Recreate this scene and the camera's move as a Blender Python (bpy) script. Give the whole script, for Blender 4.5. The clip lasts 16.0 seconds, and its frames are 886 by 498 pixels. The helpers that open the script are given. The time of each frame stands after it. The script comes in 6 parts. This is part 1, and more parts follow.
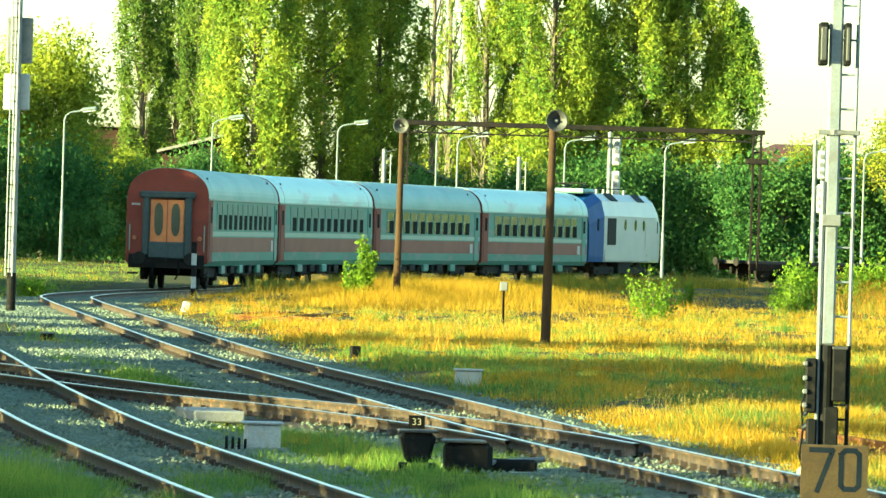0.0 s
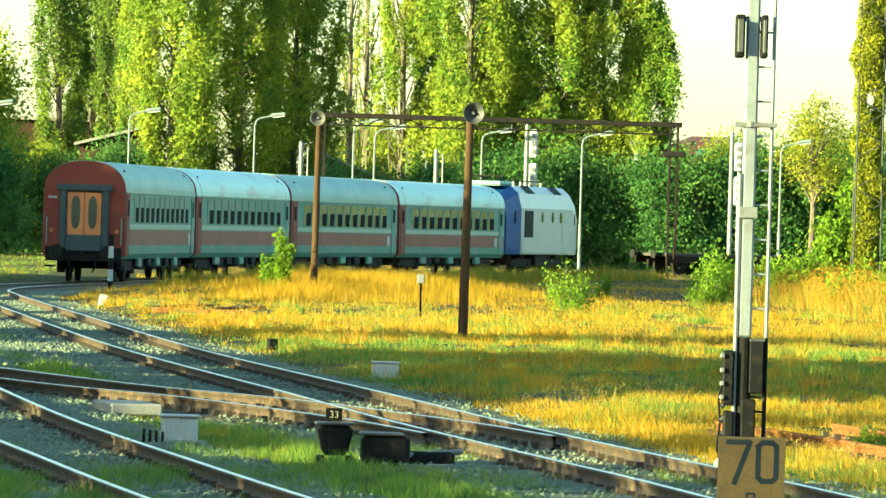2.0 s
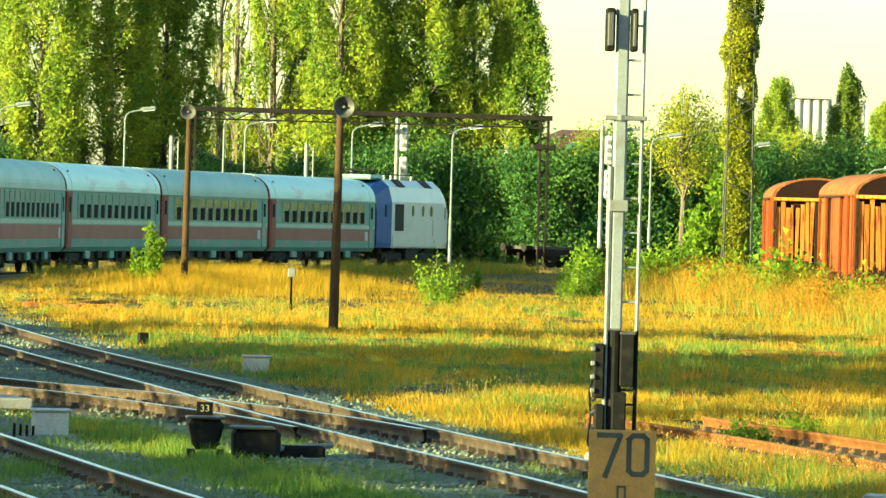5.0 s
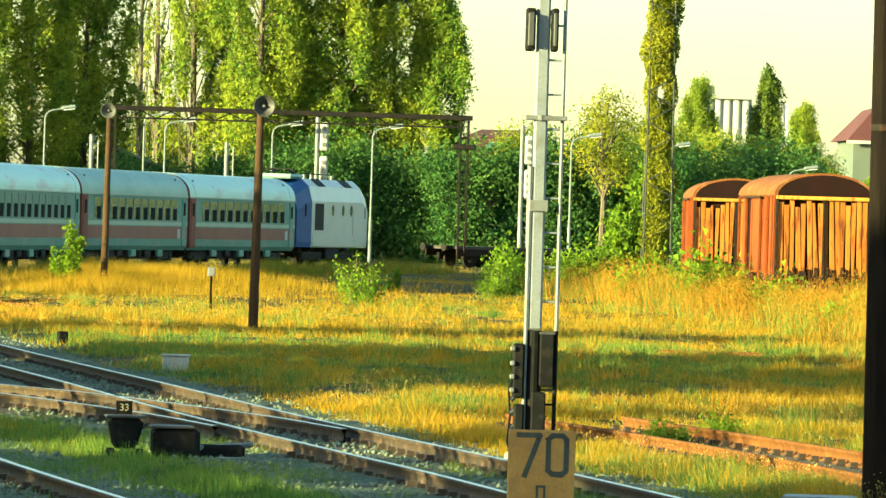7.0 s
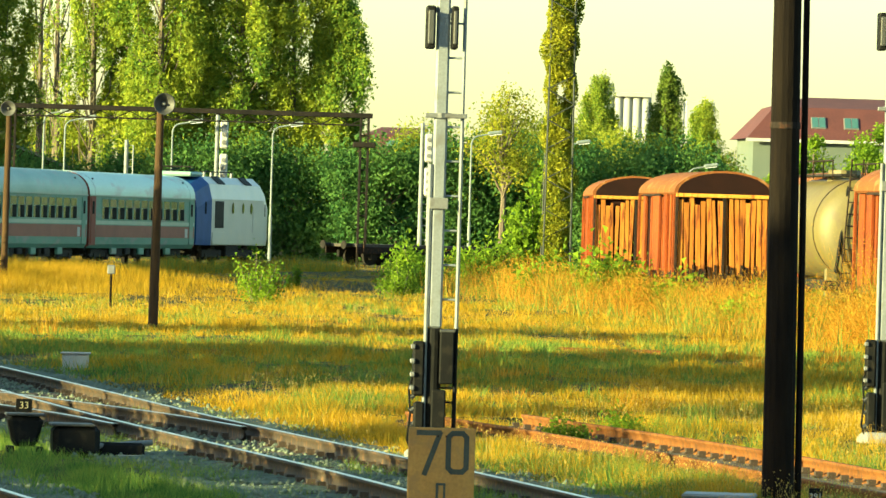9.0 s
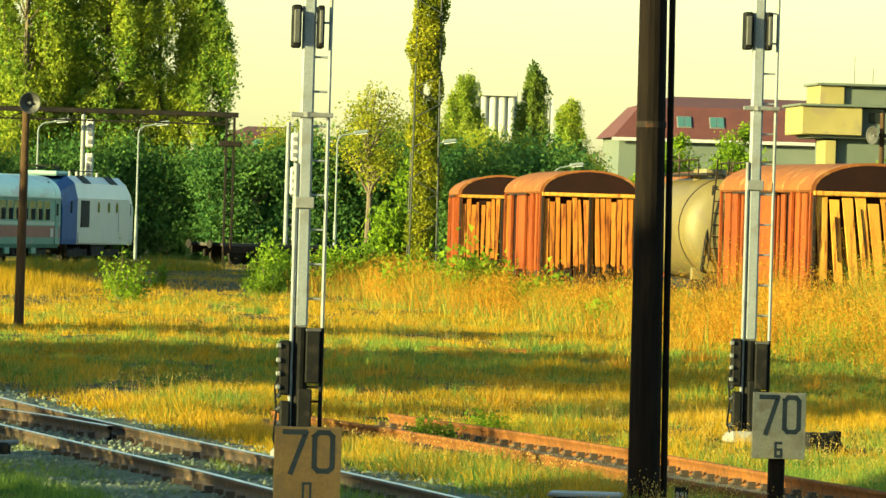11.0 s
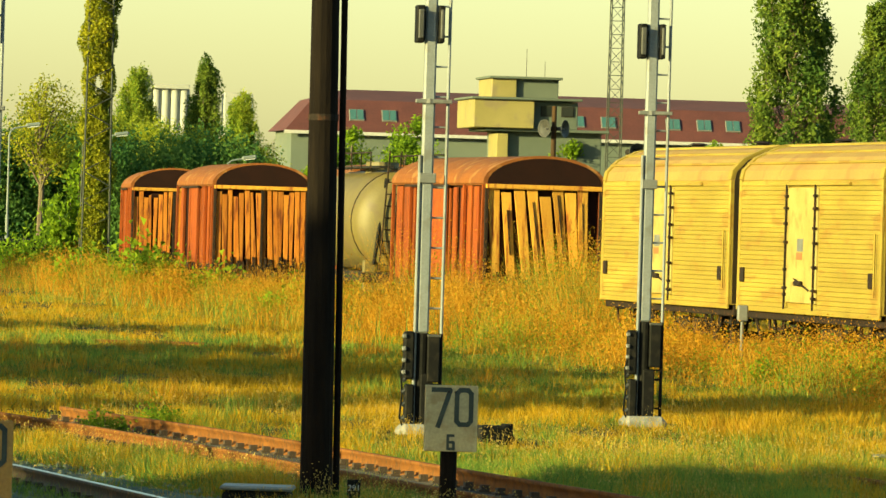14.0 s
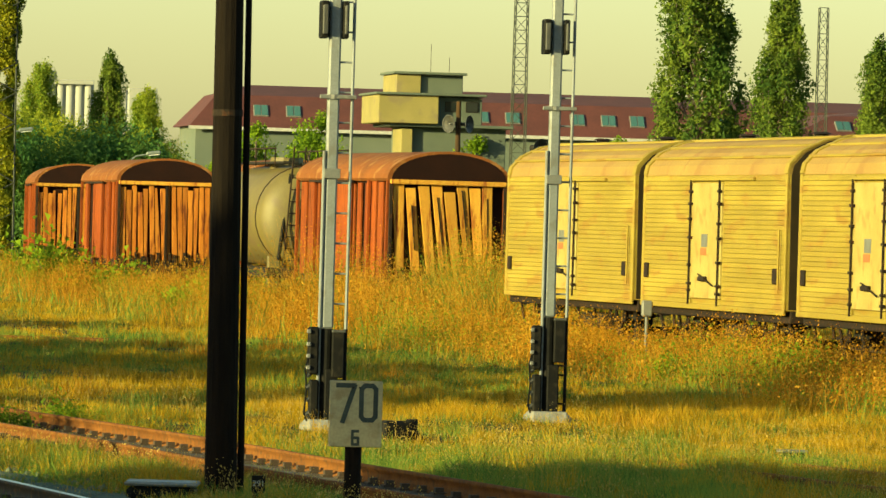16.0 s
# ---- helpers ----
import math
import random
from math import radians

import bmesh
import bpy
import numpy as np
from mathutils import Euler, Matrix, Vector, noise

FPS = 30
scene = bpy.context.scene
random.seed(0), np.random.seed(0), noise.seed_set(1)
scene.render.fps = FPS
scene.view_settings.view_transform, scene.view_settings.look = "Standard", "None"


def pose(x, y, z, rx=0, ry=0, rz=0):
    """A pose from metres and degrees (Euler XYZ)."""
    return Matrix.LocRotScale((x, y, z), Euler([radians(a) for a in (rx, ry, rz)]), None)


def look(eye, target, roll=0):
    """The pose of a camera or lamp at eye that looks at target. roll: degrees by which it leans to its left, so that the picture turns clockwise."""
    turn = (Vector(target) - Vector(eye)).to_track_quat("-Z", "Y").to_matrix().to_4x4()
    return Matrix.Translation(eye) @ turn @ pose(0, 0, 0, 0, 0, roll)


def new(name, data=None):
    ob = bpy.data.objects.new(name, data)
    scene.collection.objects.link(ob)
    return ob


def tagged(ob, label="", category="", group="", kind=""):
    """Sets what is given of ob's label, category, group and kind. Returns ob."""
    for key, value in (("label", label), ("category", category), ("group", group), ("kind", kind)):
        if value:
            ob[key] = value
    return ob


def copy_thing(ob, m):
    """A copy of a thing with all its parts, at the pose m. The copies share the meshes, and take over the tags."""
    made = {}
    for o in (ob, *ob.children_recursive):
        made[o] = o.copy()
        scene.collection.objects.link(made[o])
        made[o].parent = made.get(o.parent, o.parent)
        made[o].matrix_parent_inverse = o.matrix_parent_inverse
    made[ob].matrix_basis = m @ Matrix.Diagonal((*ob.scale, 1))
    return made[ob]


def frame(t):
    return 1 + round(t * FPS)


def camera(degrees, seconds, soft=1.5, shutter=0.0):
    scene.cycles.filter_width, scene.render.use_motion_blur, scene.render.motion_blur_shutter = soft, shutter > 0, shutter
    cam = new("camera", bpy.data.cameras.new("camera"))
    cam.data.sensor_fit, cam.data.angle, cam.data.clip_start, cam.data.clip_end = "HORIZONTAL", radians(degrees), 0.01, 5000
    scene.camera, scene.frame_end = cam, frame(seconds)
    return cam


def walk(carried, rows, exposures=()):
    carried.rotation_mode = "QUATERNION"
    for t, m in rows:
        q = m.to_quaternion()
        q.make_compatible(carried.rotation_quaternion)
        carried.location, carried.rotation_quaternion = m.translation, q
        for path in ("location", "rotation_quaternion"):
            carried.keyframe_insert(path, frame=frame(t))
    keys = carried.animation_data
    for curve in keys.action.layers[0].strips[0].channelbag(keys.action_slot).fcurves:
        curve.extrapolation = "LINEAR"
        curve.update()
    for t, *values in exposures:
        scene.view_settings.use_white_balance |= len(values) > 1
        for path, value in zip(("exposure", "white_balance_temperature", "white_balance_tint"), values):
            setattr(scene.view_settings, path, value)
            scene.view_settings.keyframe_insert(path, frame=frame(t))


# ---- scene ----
cam = camera(6.902, 16.0, soft=1.5)
EYE = (0.0, 0.0, 2.4)
# seconds, heading to the right, pitch, roll in degrees: the camera pans where it stands
ROWS = [
    (0.0, 0.0, -0.1701, 1.7),
    (0.5, 0.1444, -0.1798, 1.695),
    (1.0, 0.3271, -0.1844, 1.715),
    (1.5, 0.543, -0.1928, 1.674),
    (2.0, 0.6477, -0.2096, 1.643),
    (2.5, 0.7931, -0.2057, 1.649),
    (3.0, 0.9619, -0.2131, 1.609),
    (3.5, 1.1688, -0.2089, 1.695),
    (4.0, 1.3703, -0.2203, 1.664),
    (6.5, 2.0736, -0.2284, 1.637),
    (7.0, 2.2826, -0.217, 1.703),
    (7.5, 2.4907, -0.2243, 1.675),
    (8.0, 2.6461, -0.2265, 1.687),
    (8.5, 2.8296, -0.2287, 1.678),
    (9.0, 3.0628, -0.2117, 1.692),
    (11.5, 4.4089, -0.1938, 1.691),
    (12.0, 4.807, -0.2151, 1.724),
    (12.5, 5.4915, -0.1979, 1.707),
    (13.0, 6.0872, -0.1832, 1.717),
    (13.5, 6.3959, -0.1851, 1.685),
    (14.0, 6.6632, -0.1694, 1.669),
    (14.5, 6.8427, -0.1848, 1.663),
    (15.0, 7.0484, -0.1731, 1.66),
    (15.5, 7.2444, -0.1774, 1.639),
    (16.0, 7.4092, -0.1831, 1.637),
]


def aim(heading, pitch):
    a, p = radians(heading), radians(pitch)
    return (EYE[0] + 100 * math.sin(a) * math.cos(p), EYE[1] + 100 * math.cos(a) * math.cos(p), EYE[2] + 100 * math.sin(p))


EXPOSURES = [(0.0, 2.24, 5650, -18), (4.0, 2.0, 5950, -15), (9.0, 1.73, 6300, -13), (13.0, 1.27, 6850, -13), (16.0, 0.87, 7000, -13)]
walk(cam, [(t, look(EYE, aim(h, p), roll)) for t, h, p, roll in ROWS], EXPOSURES)

# ---- light ----
SUN_ELEV, SUN_AZ = 11.0, 243.0          # degrees; azimuth clockwise from +y
world = bpy.data.worlds.new("sky")
scene.world = world
world.use_nodes = True
wn = world.node_tree
sky = wn.nodes.new("ShaderNodeTexSky")
sky.sky_type = "NISHITA"
sky.sun_disc = False
sky.sun_elevation = radians(SUN_ELEV)
sky.sun_rotation = radians(SUN_AZ)
sky.air_density, sky.dust_density, sky.ozone_density = 1.0, 1.0, 1.0
wn.nodes["Background"].inputs["Strength"].default_value = 0.122
wn.links.new(sky.outputs[0], wn.nodes["Background"].inputs["Color"])
sun = new("sun", bpy.data.lights.new("sun", "SUN"))
sun.data.energy, sun.data.angle, sun.data.color = 6.9, radians(0.6), (1.0, 0.81, 0.40)
_a, _e = radians(SUN_AZ), radians(SUN_ELEV)
sun.matrix_world = look((math.sin(_a) * math.cos(_e) * 200, math.cos(_a) * math.cos(_e) * 200, math.sin(_e) * 200), (0, 0, 0))

# ---- materials ----
def material(name, c1, c2=None, scale=3.0, rough=0.7, metal=0.0, bump=0.2, fine=40.0, c3=None, stretch=(1, 1, 1), rnd=0.0, spec=0.5):
    """Two-scale procedural surface: c1 to c2 in broad patches, fine grain, c3 as stains; rnd varies by object."""
    m = bpy.data.materials.new(name)
    m.use_nodes = True
    n, l = m.node_tree.nodes, m.node_tree.links
    b = n["Principled BSDF"]
    b.inputs["Roughness"].default_value, b.inputs["Metallic"].default_value = rough, metal
    b.inputs["Specular IOR Level"].default_value = spec
    c2 = c2 or tuple(0.75 * v for v in c1)
    co = n.new("ShaderNodeTexCoord")
    mp = n.new("ShaderNodeMapping")
    mp.inputs["Scale"].default_value = stretch
    l.new(co.outputs["Object"], mp.inputs["Vector"])
    broad, grain = n.new("ShaderNodeTexNoise"), n.new("ShaderNodeTexNoise")
    broad.inputs["Scale"].default_value, broad.inputs["Detail"].default_value = scale, 6
    grain.inputs["Scale"].default_value, grain.inputs["Detail"].default_value = fine, 4
    for t in (broad, grain):
        l.new(mp.outputs[0], t.inputs["Vector"])
    ramp = n.new("ShaderNodeValToRGB")
    ramp.color_ramp.elements[0].position, ramp.color_ramp.elements[1].position = 0.35, 0.65
    ramp.color_ramp.elements[0].color, ramp.color_ramp.elements[1].color = (*c1, 1), (*c2, 1)
    l.new(broad.outputs["Fac"], ramp.inputs[0])
    mix = n.new("ShaderNodeMix")
    mix.data_type, mix.blend_type = "RGBA", "MULTIPLY"
    mix.inputs["Factor"].default_value = 0.5
    g = n.new("ShaderNodeValToRGB")
    g.color_ramp.elements[0].position, g.color_ramp.elements[1].position = 0.3, 0.7
    g.color_ramp.elements[0].color = (0.55, 0.55, 0.55, 1)
    l.new(grain.outputs["Fac"], g.inputs[0])
    l.new(ramp.outputs[0], mix.inputs["A"])
    l.new(g.outputs[0], mix.inputs["B"])
    out = mix.outputs["Result"]
    if c3:
        st = n.new("ShaderNodeTexNoise")
        st.inputs["Scale"].default_value, st.inputs["Detail"].default_value = scale * 2.3, 8
        l.new(mp.outputs[0], st.inputs["Vector"])
        sr = n.new("ShaderNodeValToRGB")
        sr.color_ramp.elements[0].position, sr.color_ramp.elements[1].position = 0.54, 0.66
        l.new(st.outputs["Fac"], sr.inputs[0])
        m3 = n.new("ShaderNodeMix")
        m3.data_type = "RGBA"
        l.new(sr.outputs[0], m3.inputs["Factor"])
        l.new(out, m3.inputs["A"])
        m3.inputs["B"].default_value = (*c3, 1)
        out = m3.outputs["Result"]
    if rnd:
        oi = n.new("ShaderNodeObjectInfo")
        mr = n.new("ShaderNodeMapRange")
        mr.inputs["To Min"].default_value, mr.inputs["To Max"].default_value = 1 - rnd, 1 + rnd
        l.new(oi.outputs["Random"], mr.inputs["Value"])
        hs = n.new("ShaderNodeHueSaturation")
        l.new(mr.outputs[0], hs.inputs["Value"])
        l.new(out, hs.inputs["Color"])
        out = hs.outputs[0]
    l.new(out, b.inputs["Base Color"])
    if bump:
        bp = n.new("ShaderNodeBump")
        bp.inputs["Strength"].default_value, bp.inputs["Distance"].default_value = bump, 0.02
        l.new(grain.outputs["Fac"], bp.inputs["Height"])
        l.new(bp.outputs[0], b.inputs["Normal"])
    return m


def leaf_material(name, c1, c2, patch=0.25, glow=0.5, c3=None, each=0.45, low=0.45, mid=0.75, high=0.95, detail=3):
    """Leaves and blades: colour varied leaf by leaf and in broad patches, part of the light goes through."""
    m = bpy.data.materials.new(name)
    m.use_nodes = True
    n, l = m.node_tree.nodes, m.node_tree.links
    n.remove(n["Principled BSDF"])
    geo = n.new("ShaderNodeNewGeometry")
    tx = n.new("ShaderNodeTexNoise")
    tx.inputs["Scale"].default_value, tx.inputs["Detail"].default_value = patch, detail
    l.new(geo.outputs["Position"], tx.inputs["Vector"])
    add = n.new("ShaderNodeMath")
    add.operation = "MULTIPLY_ADD"
    l.new(geo.outputs["Random Per Island"], add.inputs[0])
    add.inputs[1].default_value = each
    l.new(tx.outputs["Fac"], add.inputs[2])
    ramp = n.new("ShaderNodeValToRGB")
    e = ramp.color_ramp.elements
    e[0].position, e[1].position = low, high
    e[0].color, e[1].color = (*c1, 1), (*c2, 1)
    if c3:
        k = e.new(1.0)
        k.color = (*c3, 1)
        e[1].position = mid
    l.new(add.outputs[0], ramp.inputs[0])
    d, tr, mx = n.new("ShaderNodeBsdfDiffuse"), n.new("ShaderNodeBsdfTranslucent"), n.new("ShaderNodeMixShader")
    l.new(ramp.outputs[0], d.inputs["Color"])
    l.new(ramp.outputs[0], tr.inputs["Color"])
    mx.inputs[0].default_value = glow
    l.new(d.outputs[0], mx.inputs[1])
    l.new(tr.outputs[0], mx.inputs[2])
    l.new(mx.outputs[0], n["Material Output"].inputs["Surface"])
    return m


def glass_material(name, tint, rough=0.05):
    m = bpy.data.materials.new(name)
    m.use_nodes = True
    b = m.node_tree.nodes["Principled BSDF"]
    b.inputs["Base Color"].default_value = (*tint, 1)
    b.inputs["Roughness"].default_value, b.inputs["Specular IOR Level"].default_value = rough, 0.5
    return m


M_SOIL = material("soil", (0.035, 0.038, 0.010), (0.07, 0.058, 0.015), 0.5, 0.95, bump=0.8, fine=7, c3=(0.05, 0.065, 0.016), spec=0.1)
M_BALLAST = material("ballast", (0.075, 0.10, 0.07), (0.125, 0.15, 0.108), 2.0, 0.95, bump=1.0, fine=14, c3=(0.06, 0.052, 0.035), spec=0.15)
M_STONE = material("ballast_stone", (0.11, 0.137, 0.10), (0.185, 0.21, 0.155), 6.0, 0.95, bump=0.3, spec=0.15)
M_RAILTOP = material("worn_rail_steel", (0.46, 0.44, 0.39), (0.56, 0.53, 0.47), 4.0, 0.30, 1.0, 0.05)
M_RAIL = material("rail_steel", (0.042, 0.03, 0.02), (0.065, 0.044, 0.028), 5.0, 0.75, 0.2, 0.3, c3=(0.14, 0.07, 0.028))
M_RUST = material("rusty_rail", (0.21, 0.082, 0.02), (0.13, 0.05, 0.014), 5.0, 0.9, 0.0, 0.4, c3=(0.09, 0.045, 0.02), spec=0.15)
M_SLEEPER = material("sleeper_wood", (0.049, 0.0385, 0.0315), (0.084, 0.07, 0.056), 3.0, 0.9, bump=0.5, stretch=(1, 6, 6), rnd=0.3)
M_CONCRETE = material("concrete", (0.216, 0.21, 0.192), (0.276, 0.264, 0.24), 2.0, 0.9, bump=0.3, c3=(0.15, 0.144, 0.12))
M_WHITE = material("weathered_white_paint", (0.36, 0.36, 0.345), (0.45, 0.45, 0.42), 4.0, 0.6, bump=0.15, c3=(0.338, 0.315, 0.27))
M_MAST = material("pale_grey_mast_paint", (0.16, 0.175, 0.18), (0.21, 0.225, 0.23), 2.0, 0.5, bump=0.1, c3=(0.13, 0.13, 0.12))
M_BLACK = material("black_paint", (0.006, 0.006, 0.006), (0.010, 0.010, 0.009), 4.0, 0.7, bump=0.15, c3=(0.016, 0.014, 0.011), spec=0.1)
M_DARK = material("dark_underframe", (0.012, 0.011, 0.010), (0.022, 0.019, 0.015), 4.0, 0.9, bump=0.3, spec=0.2)
M_POLE = material("creosoted_wood", (0.006, 0.004, 0.003), (0.012, 0.008, 0.005), 3.0, 0.9, bump=0.5, stretch=(6, 6, 0.6), fine=25, spec=0.1)
M_POLEB = material("weathered_pole_wood", (0.075, 0.04, 0.016), (0.045, 0.026, 0.012), 3.0, 0.85, bump=0.5, stretch=(6, 6, 0.6), fine=25, spec=0.2)
M_YELLOW = material("worn_yellow_board", (0.345, 0.18, 0.0375), (0.405, 0.225, 0.0525), 3.0, 0.7, bump=0.15, c3=(0.262, 0.15, 0.045))
M_CREAM = material("worn_cream_board", (0.413, 0.352, 0.195), (0.465, 0.39, 0.21), 3.0, 0.7, bump=0.15, c3=(0.3, 0.225, 0.105))
M_INK = material("faded_black_lettering", (0.03, 0.04, 0.035), (0.05, 0.06, 0.05), 8.0, 0.8, bump=0.1)
M_GREY = material("grey_enamel", (0.13, 0.135, 0.13), (0.17, 0.17, 0.16), 3.0, 0.5, bump=0.1, c3=(0.1, 0.095, 0.085))
M_HORN = material("dark_grey_horn", (0.04, 0.04, 0.037), (0.06, 0.06, 0.054), 6.0, 0.6, bump=0.1)
M_GANTRY = material("dark_gantry_steel", (0.009, 0.008, 0.007), (0.018, 0.014, 0.011), 2.0, 0.85, bump=0.2, spec=0.15)
M_LAMPPOST = material("pale_lamp_post_paint", (0.14, 0.17, 0.165), (0.18, 0.205, 0.195), 1.0, 0.55, bump=0.1)
M_LAMPGLASS = material("lamp_diffuser", (0.6, 0.616, 0.624), (0.64, 0.64, 0.64), 2.0, 0.3, bump=0.0)
# passenger train
M_COACHROOF = material("silver_grey_coach_roof", (0.46, 0.66, 0.57), (0.54, 0.73, 0.64), 0.6, 0.5, 0.0, 0.1, c3=(0.40, 0.43, 0.38), stretch=(1, 0.3, 1))
M_DULLROOF = material("dull_grey_coach_roof", (0.20, 0.34, 0.28), (0.28, 0.42, 0.35), 0.9, 0.55, 0.0, 0.1, c3=(0.25, 0.31, 0.265), stretch=(1, 0.4, 1))
# grey-teal base colour stands in for what these panes reflect
M_REFLECTGLASS = material("painted_reflection_glass", (0.085, 0.17, 0.13), (0.115, 0.205, 0.16), 0.7, 0.45, 0.0, 0.0, spec=0.15)
M_COACHGLASS = material("coach_window_glass", (0.035, 0.045, 0.035), (0.05, 0.06, 0.045), 0.9, 0.16, 0.0, 0.06, fine=3.0, spec=0.45)
M_COACHGREY = material("grey_coach_paint", (0.10, 0.225, 0.17), (0.13, 0.26, 0.20), 1.0, 0.55, spec=0.2, bump=0.08, c3=(0.18, 0.20, 0.18), stretch=(1, 0.3, 1))
M_COACHRED = material("dull_red_coach_paint", (0.19, 0.044, 0.030), (0.23, 0.056, 0.038), 1.0, 0.6, bump=0.08, spec=0.12, c3=(0.16, 0.045, 0.03))
M_COACHBAND = material("faded_brick_red_band", (0.23, 0.09, 0.066), (0.28, 0.11, 0.078), 1.0, 0.6, bump=0.08, spec=0.1)
M_BAND = material("pale_grey_band", (0.20, 0.30, 0.25), (0.24, 0.34, 0.285), 1.0, 0.4, bump=0.05)
M_BELLOWS = material("black_rubber_bellows", (0.03, 0.045, 0.045), (0.05, 0.065, 0.06), 5.0, 0.7, bump=0.3)
M_ORANGE = material("orange_door_paint", (0.55, 0.16, 0.035), (0.62, 0.20, 0.05), 3.0, 0.4, bump=0.05)
M_SASH = material("dark_open_sash", (0.008, 0.010, 0.009), (0.014, 0.016, 0.014), 2.0, 0.8, bump=0.0, spec=0.03)
M_GLASS = glass_material("dark_window_glass", (0.012, 0.016, 0.016), 0.06)
M_LOCOWHITE = material("white_loco_paint", (0.38, 0.39, 0.37), (0.43, 0.435, 0.41), 0.8, 0.4, bump=0.06, c3=(0.39, 0.375, 0.33))
M_BLUE = material("blue_loco_paint", (0.006, 0.055, 0.20), (0.010, 0.065, 0.24), 1.5, 0.6, bump=0.05, spec=0.2)
# freight wagons
M_WAGRED = material("rust_red_wagon_boards", (0.19, 0.036, 0.007), (0.24, 0.056, 0.01), 1.5, 0.85, bump=0.4, c3=(0.08, 0.02, 0.007), stretch=(3, 3, 0.5), rnd=0.22, spec=0.2)
M_WAGEND = material("sunbleached_end_boards", (0.48, 0.215, 0.03), (0.55, 0.30, 0.05), 1.5, 0.85, bump=0.5, c3=(0.22, 0.065, 0.015), stretch=(3, 3, 0.4), rnd=0.25, spec=0.2)
M_WAGMID = material("orange_red_wagon_boards", (0.36, 0.11, 0.015), (0.45, 0.175, 0.028), 1.5, 0.85, bump=0.5, c3=(0.15, 0.04, 0.01), stretch=(3, 3, 0.4), rnd=0.2, spec=0.2)
M_WAGROOF = material("rusty_wagon_roof", (0.22, 0.075, 0.018), (0.16, 0.055, 0.016), 1.0, 0.85, bump=0.3, c3=(0.25, 0.12, 0.04), spec=0.2)
M_WAGDARK = material("near_black_red_boards", (0.014, 0.005, 0.003), (0.022, 0.007, 0.004), 1.5, 0.9, bump=0.3, spec=0.15)
# gable red taken almost to black: the roof-arch shade is in the colour
M_GABLE = material("shade_darkened_red_gable", (0.010, 0.003, 0.002), (0.016, 0.0045, 0.0025), 1.5, 0.9, bump=0.3, spec=0.15)
M_IRON = material("blackened_iron", (0.012, 0.008, 0.006), (0.02, 0.013, 0.008), 4.0, 0.85, bump=0.3, c3=(0.05, 0.02, 0.009), spec=0.2)
M_REEF = material("cream_reefer_paint", (0.24, 0.172, 0.028), (0.31, 0.23, 0.042), 0.9, 0.7, bump=0.25, c3=(0.215, 0.125, 0.022), stretch=(1, 0.35, 1.6), spec=0.25, rnd=0.09)
M_REEFEND = material("dark_brown_end_boards", (0.018, 0.013, 0.006), (0.03, 0.02, 0.008), 2.0, 0.85, bump=0.3, spec=0.15)
M_REEFDOOR = material("pale_reefer_door", (0.37, 0.30, 0.10), (0.31, 0.235, 0.07), 1.2, 0.65, bump=0.15, c3=(0.25, 0.165, 0.05), spec=0.25)
M_REEFROOF = material("dusty_reefer_roof", (0.27, 0.165, 0.05), (0.31, 0.205, 0.06), 0.6, 0.75, bump=0.25, c3=(0.22, 0.125, 0.04), spec=0.25)
M_TANK = material("ochre_tank_paint", (0.14, 0.11, 0.03), (0.105, 0.08, 0.025), 1.0, 0.6, bump=0.1, c3=(0.1, 0.07, 0.03))
M_REDPATCH = material("orange_red_label", (0.434, 0.126, 0.042), (0.385, 0.112, 0.042), 3.0, 0.6, bump=0.05)
# buildings
M_REDROOF = material("dark_red_roof_tiles", (0.0715, 0.0182, 0.0182), (0.0975, 0.026, 0.0234), 0.5, 0.8, bump=0.3, fine=6)
M_CREAMWALL = material("pale_cream_render", (0.10, 0.125, 0.10), (0.125, 0.145, 0.115), 0.2, 0.9, bump=0.1)
# control building: yellow paints its sunlit left faces, grey-green its shaded ones
M_TOWER = material("sunlit_yellow_render", (0.27, 0.225, 0.08), (0.22, 0.185, 0.065), 0.6, 0.9, bump=0.2, c3=(0.18, 0.144, 0.072))
M_TOWERGREY = material("grey_green_render", (0.08, 0.10, 0.08), (0.10, 0.12, 0.092), 0.6, 0.9, bump=0.2)
M_SHED = material("dark_brown_shed_wall", (0.035, 0.02, 0.014), (0.05, 0.028, 0.02), 0.6, 0.9, bump=0.3, spec=0.1)
M_TINROOF = material("grey_tin_roof", (0.24, 0.216, 0.184), (0.192, 0.176, 0.152), 0.5, 0.7, bump=0.2, c3=(0.16, 0.12, 0.08))
M_SILO = material("pale_silo_concrete", (0.33, 0.342, 0.312), (0.36, 0.36, 0.33), 0.2, 0.9, bump=0.1)
M_SKYGLASS = glass_material("roof_window_glass", (0.05, 0.12, 0.12))
M_LATTICE = material("dark_lattice_steel", (0.022, 0.028, 0.02), (0.035, 0.04, 0.028), 1.0, 0.7, bump=0.1)
# plants
M_POPLAR = leaf_material("poplar_leaves", (0.115, 0.20, 0.034), (0.42, 0.44, 0.05), 0.3, 0.42, each=0.32)
M_DARKPOPLAR = leaf_material("dark_poplar_leaves", (0.06, 0.11, 0.026), (0.21, 0.26, 0.042), 0.5, 0.4, each=0.32)
M_BROAD = leaf_material("broad_leaves", (0.12, 0.17, 0.02), (0.40, 0.42, 0.05), 0.3)
M_DARKLEAF = leaf_material("hedge_leaves", (0.05, 0.12, 0.038), (0.13, 0.22, 0.052), 0.3, 0.42, each=0.3)
